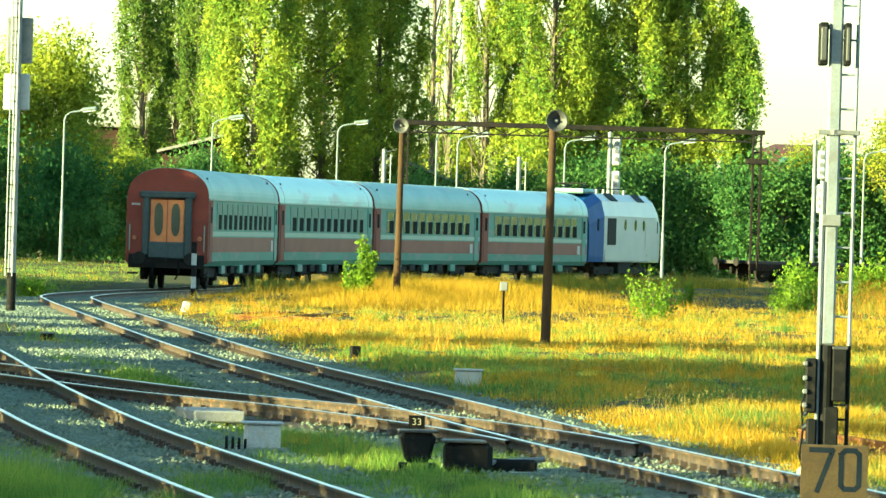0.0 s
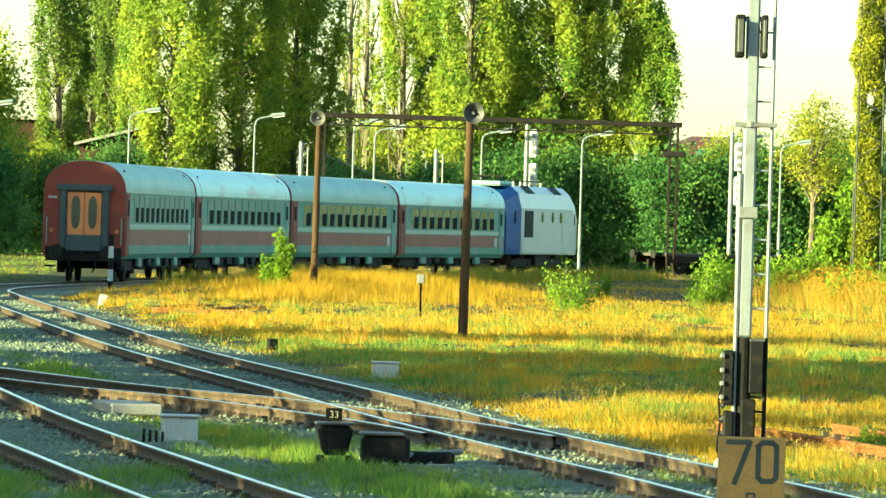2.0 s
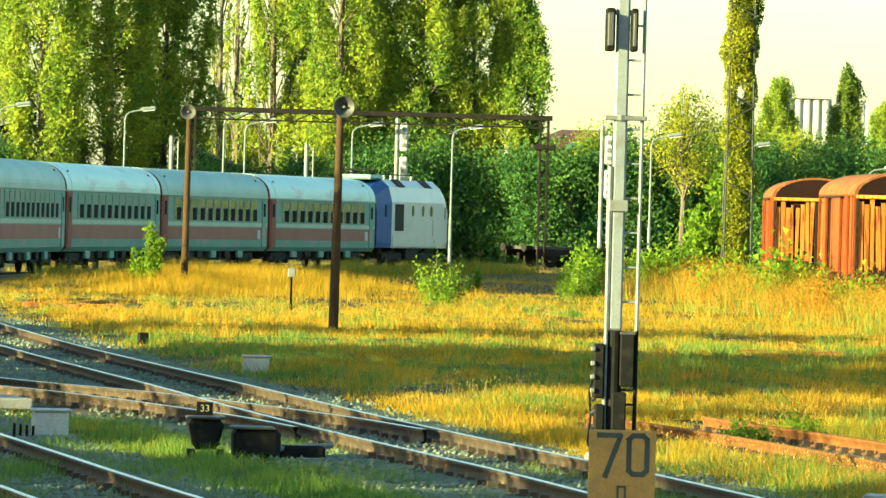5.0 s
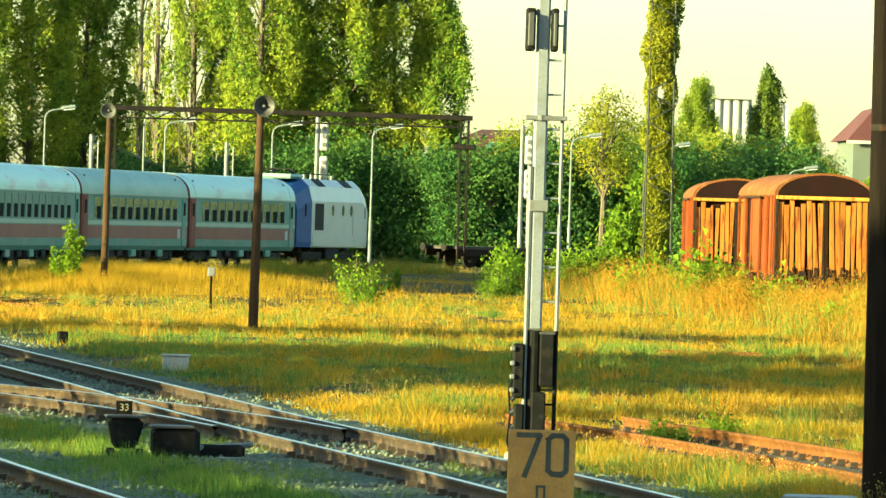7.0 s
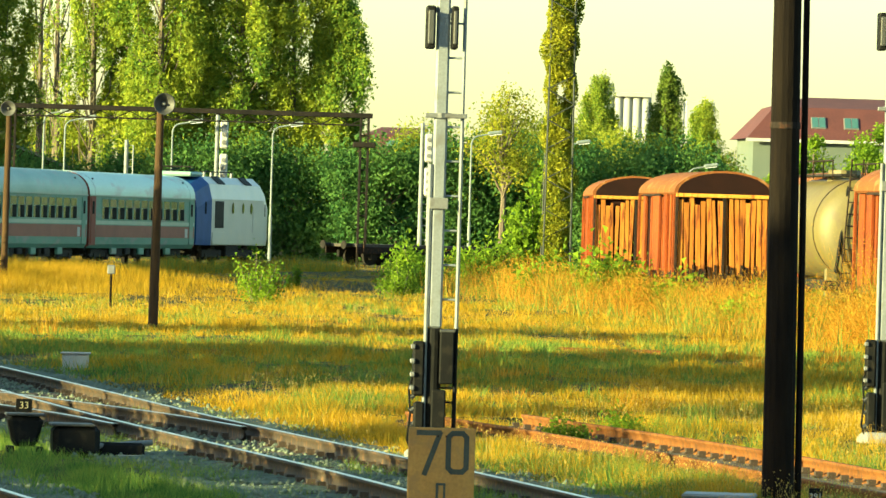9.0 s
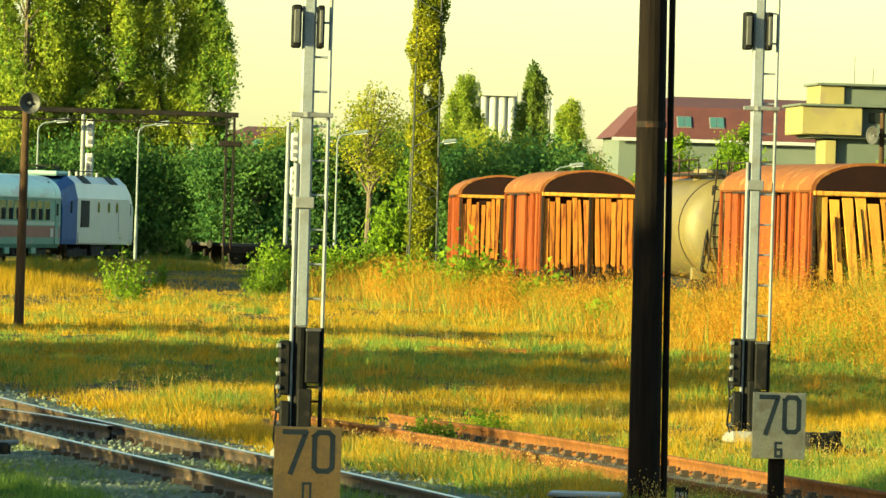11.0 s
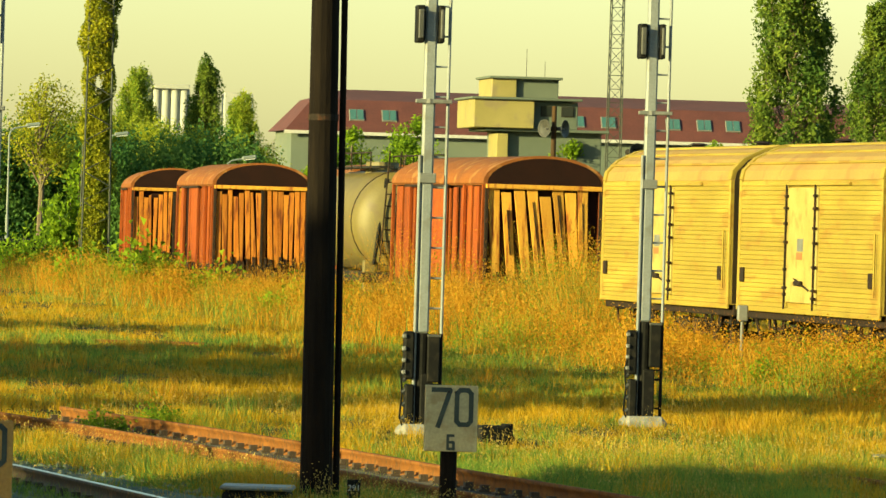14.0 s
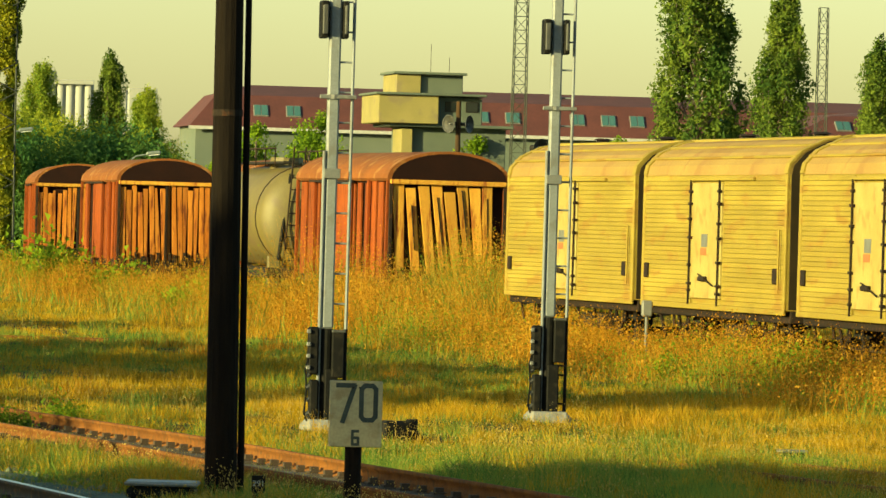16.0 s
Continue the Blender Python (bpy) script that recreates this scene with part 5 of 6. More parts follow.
# ---- small lineside things ----
def point_machine(x, y, rz):
    t = thing("point_machine", pose(x, y, -0.2, 0, 0, rz), "black point machine with lantern box and number plate", "point machine")
    bowl = boxed(-0.62, -0.24, -0.16, 0.16, 0.1, 0.42, bevel=0.05)
    for v in bowl.verts:
        if v.co.z < 0.2:
            v.co.x = -0.43 + (v.co.x + 0.43) * 0.72
    part("lantern_box", bowl, M_BLACK, t)
    part("lantern_lid", boxed(-0.64, -0.22, -0.18, 0.18, 0.42, 0.45, bevel=0.012), M_HORN, t)
    for k in (-0.58, -0.28):
        part("foot", boxed(k - 0.04, k + 0.04, -0.1, 0.1, -0.05, 0.1), M_BLACK, t)
    p = part("number_plate", boxed(-0.53, -0.36, -0.03, 0.0, 0.46, 0.60), M_BLACK, t)
    lettering("33", 0.105, M_CREAM, p, Matrix.Translation((-0.445, -0.034, 0.53)) @ Matrix.Rotation(math.pi / 2, 4, "X"))
    part("motor_case", boxed(-0.14, 0.36, -0.2, 0.3, 0.0, 0.34, bevel=0.06), M_BLACK, t)
    part("motor_lid", boxed(-0.16, 0.3, -0.22, 0.32, 0.325, 0.355, bevel=0.012), M_HORN, t)
    part("drive_rod", rod((0.35, 0.0, 0.12), (0.95, 0.35, 0.16), 0.03), M_GREY, t)
    part("gear_box", boxed(0.36, 0.85, 0.0, 0.3, -0.05, 0.16, bevel=0.03), M_BLACK, t)
    part("stretcher_bar", boxed(0.55, 0.85, -0.25, -0.2, 0.0, 0.04), M_WHITE, t)
    return t


point_machine(0.22, 77.8, 4)


def cable_box(x, y, w, h, label):
    t = thing("cable_cabinet", pose(x, y, -0.2, 0, 0, random.uniform(-12, 12)), label, "cable box", "trackside cable boxes")
    part("case", boxed(-w / 2, w / 2, -w * 0.35, w * 0.35, 0.04, h, bevel=0.02), M_WHITE, t)
    part("lid", boxed(-w / 2 - 0.03, w / 2 + 0.03, -w * 0.35 - 0.03, w * 0.35 + 0.03, h, h + 0.03, bevel=0.01), M_WHITE, t)
    part("plinth", boxed(-w / 2 - 0.08, w / 2 + 0.1, -w * 0.4, w * 0.4, -0.05, 0.06, bevel=0.02), M_CONCRETE, t)
    return t


cable_box(-1.975, 82.8, 0.40, 0.32, "white painted trackside cable box on gravel")
cable_box(0.47, 119.4, 0.42, 0.28, "pale trackside box in the grass")
coil = thing("cable_joint", pose(-2.3, 82.5, -0.2), "dark cable joint beside the white box", "cable joint")
for k in range(4):
    part("disc", rod((-0.08 + k * 0.07, 0, 0.1), (-0.05 + k * 0.07, 0, 0.1), 0.09 - 0.01 * k, None, 10), M_BLACK, coil)
slab = part("concrete_slab", boxed(-0.33, 0.33, -0.9, 0.9, -0.05, 0.10, bevel=0.02), M_CONCRETE)
slab.matrix_basis = pose(-2.95, 95.0, -0.14, 0, 0, 10)
tagged(slab, "pale concrete cable-duct slab beside the rails", "concrete slab")
for x, y, h in ((-1.62, 140.5, 0.3),):
    st = part("stub_post", boxed(-0.09, 0.09, -0.09, 0.09, 0.0, h, bevel=0.01), M_BLACK)
    st.matrix_basis = pose(x, y, -0.22, 0, 0, 15)
    tagged(st, "short dark stub post in the grass", "stub post")
mk = part("marker_stone", boxed(-0.11, 0.11, -0.08, 0.08, 0, 0.36, bevel=0.03), M_WHITE)
mk.matrix_basis = pose(-7.1, 203, -0.22, 0, 14, 8)
tagged(mk, "tilted white marker stone in the grass", "marker stone")
gpst = thing("marker_post", pose(1.62, 192, -0.22), "thin wooden marker post with a box on top", "marker post")
part("post", rod((0, 0, 0), (0, 0, 1.0), 0.035, 0.03, 8), M_POLE, gpst)
part("head", boxed(-0.1, 0.1, -0.08, 0.08, 1.0, 1.24, bevel=0.02), M_GREY, gpst)
sp = thing("striped_post", pose(-8.12, 240, -0.22), "black and white striped distance post", "striped post")
for k in range(5):
    part("band", rod((0, 0, k * 0.38), (0, 0, k * 0.38 + 0.38), 0.09, None, 10), M_WHITE if k % 2 else M_BLACK, sp)
# small things beside the second and third signal
jb = thing("junction_box", pose(10.35, 83.1, -0.2, 0, 0, 10), "black junction box on a low stand", "junction box")
part("case", boxed(-0.2, 0.14, -0.12, 0.12, 0.1, 0.36, bevel=0.03), M_BLACK, jb)
part("cover", rod((0.16, 0, 0.14), (0.16, 0, 0.38), 0.07, None, 10), M_BLACK, jb)
part("cable", rod((0.2, 0, 0.25), (0.36, 0, 0.08), 0.025), M_BLACK, jb)
part("stand", boxed(-0.12, 0.08, -0.08, 0.08, -0.05, 0.12), M_BLACK, jb)
np_ = thing("number_marker", pose(6.92, 65.6, -0.2), "small dark number marker on a peg", "number marker")
part("peg", rod((0, 0, 0), (0, 0, 0.2), 0.05), M_BLACK, np_)
pl = part("plate", boxed(-0.06, 0.06, -0.02, 0.02, 0.16, 0.31, bevel=0.005), M_BLACK, np_)
lettering("291", 0.075, M_WHITE, pl, Matrix.Translation((0, -0.023, 0.235)) @ Matrix.Rotation(math.pi / 2, 4, "X"))
hs = thing("point_housing", pose(6.15, 67.0, -0.2, 0, 0, -8), "low grey-green steel housing beside the pole", "point housing")
part("case", boxed(-0.28, 0.35, -0.3, 0.3, 0.0, 0.16, bevel=0.05), M_BLACK, hs)
part("lid", boxed(-0.3, 0.37, -0.33, 0.33, 0.15, 0.19, bevel=0.015), M_MAST, hs)
rb = thing("telephone_box", pose(20.3, 128.0, -0.2), "small grey box on a thin post beside wagons", "post box")
part("post", rod((0, 0, 0), (0, 0, 1.2), 0.03), M_GREY, rb)
part("case", boxed(-0.09, 0.09, -0.08, 0.08, 1.1, 1.38, bevel=0.02), M_GREY, rb)
for x, y in ((14.45, 80.4), (-8.0, 150.0)):
    st = thing("low_switch_box", pose(x, y, -0.2), "low black switch box in the grass", "switch box")
    part("case", boxed(-0.16, 0.12, -0.1, 0.1, 0.0, 0.2, bevel=0.03), M_BLACK, st)
    part("lid", boxed(-0.18, 0.14, -0.12, 0.12, 0.19, 0.22, bevel=0.008), M_GREY, st)


# ---- trees, bushes and grass ----
rng = np.random.default_rng(7)


def leaf_quads(centres, size, up=0.3, spread=1.0):
    """Small pointed leaf clumps, one triangle each, turned at random."""
    n = len(centres)
    a = rng.normal(size=(n, 3))
    a[:, 2] += up
    a /= np.linalg.norm(a, axis=1)[:, None]
    b = np.cross(a, rng.normal(size=(n, 3)))
    b /= np.linalg.norm(b, axis=1)[:, None]
    s = (size * rng.uniform(0.6, 1.4, n))[:, None]
    v = np.stack([centres - a * s, centres + b * s * 1.1, centres + a * s * 0.9], 1).reshape(-1, 3)
    return v, np.arange(n * 3).reshape(n, 3)


def limb(bm, pts, r0, r1):
    for i in range(len(pts) - 1):
        k0, k1 = i / (len(pts) - 1), (i + 1) / (len(pts) - 1)
        tube(bm, pts[i], pts[i + 1], r0 + (r1 - r0) * k0, r0 + (r1 - r0) * k1, 7)


def poplar(name_label, height, width, leaves, leafsize, bare=0.0, mat=None, base=0.12, taper=0.0, group="row of poplars", plumes=44):
    """Columnar poplar: steep limbs round a tall stem, each wrapped in a dense plume of leaves."""
    t = thing("poplar_tree", Matrix(), name_label, "tree", group)
    tr = bmesh.new()
    limb(tr, [(0, 0, 0), (0.08, 0, height * 0.3), (-0.05, 0.05, height * 0.65), (0, 0, height * 0.96)], height * 0.012, 0.03)
    outer, inner = [], []
    for i in range(plumes):
        k0 = (i + rng.uniform(0, 1)) / plumes
        z0 = height * (base + (0.86 - base) * k0)
        a = 2.4 * i + rng.uniform(-0.5, 0.5)
        env = width * 0.66 * math.sin(math.pi * (0.22 + 0.70 * k0)) ** 0.6 * (1 - taper * k0)
        rp = width * rng.uniform(0.12, 0.20) * (1 - 0.8 * taper * k0)
        reach = max(0.1, env - rp) * rng.uniform(0.5, 1.08)
        ln = height * rng.uniform(0.11, 0.2)
        root = np.array([0, 0, z0 - ln * 0.35])
        mid = np.array([reach * 0.85 * math.cos(a), reach * 0.85 * math.sin(a), z0 + ln * 0.15])
        tip = np.array([reach * math.cos(a), reach * math.sin(a), min(height * 1.01, z0 + ln)])
        limb(tr, [tuple(root), tuple(mid), tuple(tip)], 0.06, 0.015)
        if rng.random() < bare:
            continue
        for store, share, lo, hi in ((outer, 1.0, 0.55, 1.12), (inner, 0.16, 0.0, 0.62)):
            m = int(leaves * share / plumes)
            k = rng.uniform(0, 1, m)
            line = mid * (1 - k)[:, None] + tip * k[:, None]
            r = rp * (np.sin(np.pi * (0.12 + 0.83 * k)) ** 0.7) * rng.uniform(lo, hi, m)
            r = r * (1 + 0.3 * np.sin(k * 17 + i) * np.cos(k * 9 + 2 * i))
            q = rng.uniform(0, 6.283, m)
            store.append(line + np.stack([r * np.cos(q), r * np.sin(q), rng.normal(0, 0.2, m)], 1))
    part("trunk", tr, M_BARK, t)
    v1, f1 = leaf_quads(np.concatenate(outer), leafsize, 0.5)
    v2, f2 = leaf_quads(np.concatenate(inner), leafsize * 2.3, 0.5)
    obj("crown", flat_mesh("crown", np.concatenate([v1, v2]), np.concatenate([f1, f2 + len(v1)])), mat or M_POPLAR, t)
    return t


def broad_tree(name_label, height, width, leaves, leafsize, mat=None, trunk=0.3, group="broadleaf trees", lumps=26):
    """Spreading crown of uneven leaf clumps on forking limbs."""
    t = thing("broadleaf_tree", Matrix(), name_label, "tree", group)
    tr = bmesh.new()
    limb(tr, [(0, 0, 0), (0.1, 0, height * trunk), (0, 0.1, height * 0.75)], height * 0.02, 0.05)
    centres = []
    for i in range(lumps):
        a, k = rng.uniform(0, 6.283), rng.uniform(0, 1)
        z = height * (trunk + (0.93 - trunk) * k)
        env = width * 0.5 * math.sin(math.pi * (0.15 + 0.78 * k)) ** 0.7
        reach = env * rng.uniform(0.3, 0.95)
        c0 = np.array([reach * math.cos(a), reach * math.sin(a), z])
        limb(tr, [(0, 0, z * 0.7), tuple(c0 * np.array([0.5, 0.5, 0.9])), tuple(c0)], 0.06, 0.02)
        m = leaves // lumps
        d = rng.normal(size=(m, 3))
        d /= np.linalg.norm(d, axis=1)[:, None]
        r = width * 0.17 * rng.uniform(0.7, 1.35)
        centres.append(c0 + d * (r * rng.uniform(0.35, 1.1, m) ** 0.5)[:, None] * np.array([1, 1, 0.8]) + rng.normal(size=(m, 3)) * r * np.array([0.35, 0.35, 0.45]))
    part("trunk", tr, M_BARK, t)
    obj("crown", flat_mesh("crown", *leaf_quads(np.concatenate(centres), leafsize, 0.3)), mat or M_BROAD, t)
    return t


def stand(src, places):
    """First place for the tree itself, copies at the rest: x, y, turn, scale."""
    for i, (x, y, turn, sc) in enumerate(places):
        m = Matrix.Translation((x, y, -0.25)) @ Matrix.Rotation(radians(turn), 4, "Z")
        if i:
            ob = copy_thing(src, m)
        else:
            ob = src
            ob.matrix_basis = m
        ob.scale = (sc, sc, sc * (1 + 0.06 * math.sin(turn)))


P1 = poplar("tall green poplar in a dense row", 26, 5.6, 42000, 0.095, base=0.08, plumes=54)
stand(P1, [(-11.5, 438, 0, 1.0), (6.3, 438, 140, 1.0), (11.1, 439.5, 250, 0.96)])
P2 = poplar("tall dense poplar with sunlit plumes", 27, 6.5, 46000, 0.098, base=0.08, plumes=58)
stand(P2, [(-7.5, 443, 30, 0.95), (-4.2, 447, 130, 0.9), (14.3, 441, 290, 0.78)])
P3 = poplar("slender open poplar with bare stems showing", 26, 3.9, 24000, 0.09, 0.15, plumes=40)
stand(P3, [(2.3, 441, 40, 0.95), (4.2, 449, 160, 0.88), (-14.0, 458, 260, 0.78)])
# the darker leaf colour here paints in the dimness of distance and haze
P7 = poplar("slender poplar behind the shed, leaf colour dimmed for haze", 26, 3.9, 26000, 0.09, 0.08, M_DARKPOPLAR, plumes=42)
stand(P7, [(-20.2, 486, 0, 1.0), (-18.0, 490, 150, 0.95), (-16.0, 482, 90, 0.98)])
P6 = poplar("thin half-bare poplar with a few leaves", 25, 1.9, 4200, 0.085, 0.4, plumes=28)
stand(P6, [(0.1, 460, 0, 1.0), (-0.9, 466, 80, 1.0)])
P4 = poplar("poplar at the end of the row with a ragged edge", 17.0, 4.8, 30000, 0.092, 0.05, base=0.05)
stand(P4, [(16.9, 440, 0, 0.98), (8.6, 449, 200, 1.0), (44.1, 497, 130, 0.70), (37.1, 500, 220, 0.75)])
P5 = poplar("dark green poplar rising behind the wagons", 14.2, 3.8, 30000, 0.072, 0.0, M_DARKPOPLAR, 0.03, 0.25, "trees behind the wagons", 60)
stand(P5, [(49.4, 300, 0, 1.1), (58.3, 330, 120, 0.93), (54.2, 285, 240, 0.69), (42.0, 502, 60, 0.98)])

B1 = broad_tree("leafy yellow-green tree by the curve", 12.5, 8.0, 30000, 0.135)
stand(B1, [(-23.0, 420, 0, 1.0), (-31.5, 410, 80, 1.1), (-18.4, 428, 160, 0.5), (42.8, 470, 300, 0.55), (38.0, 470, 40, 0.62), (34.0, 440, 100, 0.55), (36.5, 520, 10, 0.7), (47.2, 520, 70, 0.6), (24.5, 480, 45, 0.66), (29.2, 474, 150, 0.74), (33.0, 480, 200, 0.78), (37.6, 492, 320, 0.72), (0.4, 478, 20, 0.66)])
H1 = broad_tree("dark shaded shrub along the yard edge", 6.2, 5.2, 13000, 0.115, M_DARKLEAF, 0.06, "shrub belt", 34)
stand(H1, [(x * 0.95, 433 + 1.5 * math.sin(x * 1.7), x * 37, s * 1.08) for x, s in ((-1.5, 0.8), (1.6, 0.75), (4.2, 0.9), (7.0, 0.85), (9.9, 0.9), (12.6, 0.95), (15.2, 0.9), (18.2, 0.9), (20.8, 1.0), (23.8, 1.0), (27.0, 1.05), (30.0, 1.1), (33.2, 1.0), (36.4, 1.0), (-15.4, 0.9), (-18.5, 0.8), (-21.6, 0.7), (-24.6, 0.85), (-28.0, 0.9), (39.8, 1.0))])
H2 = broad_tree("shrub under the trees by the curve", 6.0, 6.0, 13000, 0.12, M_DARKLEAF, 0.05, "shrub belt", 26)
stand(H2, [(-21.5, 412, 0, 1.0), (-25.5, 408, 90, 1.1), (-29.5, 404, 200, 1.0), (-18.0, 420, 300, 0.9), (-33.0, 402, 40, 1.1)])
T1 = broad_tree("slim young tree in front of the red-roofed building", 6.6, 2.6, 8000, 0.085, M_BUSH, 0.15, "young trees", 22)
stand(T1, [(44.6, 430, 0, 1.3), (42.0, 430, 60, 0.95), (46.4, 425, 140, 1.0), (48.0, 420, 200, 0.9), (46.8, 350, 30, 1.15), (41.0, 365, 90, 1.2), (38.3, 345, 20, 1.0), (66.0, 430, 20, 1.2), (62.0, 430, 80, 1.1)])


def vine_tower(x, y, height, w):
    t = thing("vine_clad_mast", pose(x, y, -0.25), "lattice mast overgrown with yellow-green vines", "overgrown mast")
    for a, b in ((-1, -1), (1, -1), (1, 1), (-1, 1)):
        part("leg", rod((a * w, b * w, 0), (a * w * 0.8, b * w * 0.8, height), 0.05, 0.04, 6), M_LATTICE, t)
    bm = bmesh.new()
    for i in range(26):
        z = height * i / 26
        s = 1 if i % 2 else -1
        tube(bm, (-w * s, -w, z), (w * s, -w, z + height / 26), 0.03, None, 5)
        tube(bm, (-w * s, w, z), (w * s, w, z + height / 26), 0.03, None, 5)
    part("bracing", bm, M_LATTICE, t)["kind"] = "stuff"
    n = 46000
    z = rng.uniform(0.3, height * 0.86, n)
    a = rng.uniform(0, 6.283, n)
    wob = 0.55 + 0.45 * np.exp(-((z / height - 0.68) / 0.16) ** 2) + 0.5 * np.sin(z * 1.1 + 1.3 * np.sin(a)) * np.cos(z * 0.43 + 1 + a) + 0.35 * np.sin(z * 3.1 + 2 * a)
    r = w * 0.98 * (0.62 + 0.55 * wob) * rng.uniform(0.55, 1.15, n) * np.where(z > height * 0.7, 0.85, 1)
    c = np.stack([r * np.cos(a), r * np.sin(a), z], 1)[wob > rng.uniform(0.0, 0.5, n)]
    obj("vine", flat_mesh("vine", *leaf_quads(c, 0.075, -0.4)), M_VINE, t)


vine_tower(22.75, 330, 17.5, 0.62)
Y1 = broad_tree("thin yellowing tree with few leaves beside the mast", 8.8, 3.6, 5200, 0.075, M_VINE, 0.5, "young trees", 26)
stand(Y1, [(26.2, 427, 0, 1.25)])


def bush(label, height, width, leaves, leafsize, stems=9, loose=0.085):
    t = thing("bush", Matrix(), label, "bush", "bushes in the yard")
    tr, cs = bmesh.new(), []
    for i in range(stems):
        a, k = rng.uniform(0, 6.283), rng.uniform(0.2, 1)
        h = height * rng.uniform(0.5, 1.0) * (1.25 - 0.75 * k)
        tip = np.array([width * 0.45 * k * math.cos(a), width * 0.45 * k * math.sin(a), h])
        limb(tr, [(0, 0, 0), tuple(tip * np.array([0.6, 0.6, 0.5])), tuple(tip)], 0.02, 0.006)
        m = leaves // stems
        q = rng.uniform(0.2, 1.05, m)
        cs.append(tip * np.stack([q ** 0.8, q ** 0.8, q], 1) + rng.normal(size=(m, 3)) * width * loose)
    c = np.concatenate(cs)
    c[:, 2] = np.abs(c[:, 2])
    part("stem", tr, M_BARK, t)
    obj("foliage", flat_mesh("foliage", *leaf_quads(c, leafsize, 0.2)), M_BUSH, t)
    return t


K1 = bush("bright green sapling bush in dry grass", 2.15, 1.5, 2600, 0.065, 11, 0.05)
stand(K1, [(-2.55, 226, 0, 1.0), (22.4, 340, 40, 2.3), (8.2, 246, 30, 0.5), (25.0, 330, 10, 1.5)])
K3 = bush("broad light green bush standing in dry grass", 1.55, 2.2, 1900, 0.052, 18, 0.06)
stand(K3, [(6.05, 214, 0, 1.0), (11.3, 236, 70, 0.8)])
K2 = bush("low spreading green bush among weeds", 1.3, 2.4, 2200, 0.075, 13)
stand(K2, [(11.9, 250, 0, 0.9), (13.3, 262, 60, 0.9), (16.2, 232, 120, 1.3), (17.4, 205, 200, 1.15), (18.0, 188, 260, 0.8), (16.9, 218, 20, 1.5), (20.3, 112, 100, 0.7), (21.0, 104, 10, 0.8), (19.6, 120, 50, 0.5), (15.0, 300, 50, 1.4), (18.5, 310, 150, 1.6), (7.0, 88.5, 10, 0.35), (6.2, 87.0, 80, 0.3), (-13, 233, 10, 0.6)])


def noise2(x, y, s):
    return (np.sin(x * s * 1.3 + 2.1 * np.sin(y * s * 0.7 + 0.5)) * np.cos(y * s * 1.1 + 1.7 * np.sin(x * s * 0.6)) + 0.6 * np.sin(x * s * 2.7 + y * s * 1.9 + 0.7) * np.cos(y * s * 2.3 - x * s)) / 1.6


LATTICE = rng.random((512, 512))


def value_noise(x, y, sx, sy):
    """Smooth random field with cells of sx by sy metres."""
    u, v = (x + 500) / sx, (y + 500) / sy
    i, j = np.floor(u).astype(int), np.floor(v).astype(int)
    a, b = u - i, v - j
    a, b = a * a * (3 - 2 * a), b * b * (3 - 2 * b)
    g = lambda p, q: LATTICE[p % 512, q % 512]
    return g(i, j) * (1 - a) * (1 - b) + g(i + 1, j) * a * (1 - b) + g(i, j + 1) * (1 - a) * b + g(i + 1, j + 1) * a * b


def path_distance(x, y, path):
    p = smooth_path(path, 1.0)
    o = np.argsort(p[:, 1])
    return np.abs(x - np.interp(y, p[o, 1], p[o, 0]))


def blades(name, label, x, y, h, w, mat, lean=0.42):
    """Bent pointed blades, one sliver each."""
    n = len(x)
    a = rng.uniform(0, 6.283, n)
    dx, dy = np.cos(a) * w, np.sin(a) * w
    lx, ly = rng.normal(0, lean, n) * h, rng.normal(0, lean, n) * h
    z = ground_height(x, y) - 0.03
    v = np.stack([np.stack([x - dx, y - dy, z], 1), np.stack([x + dx, y + dy, z], 1), np.stack([x + lx, y + ly, z + h], 1)], 1).reshape(-1, 3)
    return tagged(obj(name, flat_mesh(name, v, np.arange(n * 3).reshape(n, 3)), mat), label, "grass", kind="stuff")


def sprigs(name, label, x, y, h, mat, k, size):
    """Bushy weeds: k small leaves up each stalk."""
    x, y, h = np.repeat(x, k), np.repeat(y, k), np.repeat(h, k)
    n = len(x)
    q = rng.uniform(0.15, 1.0, n) ** 0.7
    c = np.stack([x + rng.normal(0, 0.12, n) * (0.4 + h), y + rng.normal(0, 0.12, n), ground_height(x, y) + q * h], 1)
    return tagged(obj(name, flat_mesh(name, *leaf_quads(c, size, 0.6)), mat), label, "weeds", kind="stuff")


def strewn(n, y0, y1):
    k = rng.uniform(0, 1, n)
    y = 1 / (1 / y1 + (1 / y0 - 1 / y1) * k)
    x = y * np.tan(rng.uniform(-0.073, 0.205, n))
    return x, y


GRAVEL_BANK = [(-13.5, 205), (-11, 168), (-8.2, 140), (-6.4, 122)]
gx_, gy_ = strewn(2000000, 54, 400)
dA, dB, dC, dS = (path_distance(gx_, gy_, p) for p in (PATH_A, PATH_B, PATH_C, PATH_S))
dS = np.where(gy_ < 94, dS, 99.0)
chance = rng.random(len(gx_))
patch = noise2(gx_, gy_, 0.35)
keep = np.ones(len(gx_), bool)
keep &= ~((dA < 1.7) & (gy_ < 260) & (chance > 0.02 + 0.2 * (patch > 0.4) + 0.5 * (gy_ < 96) * (patch > -0.45)))
keep &= ~((dA < 3.2) & (gy_ > 105) & (gy_ < 215) & (chance > 0.25 + 0.5 * (patch > 0.2)))
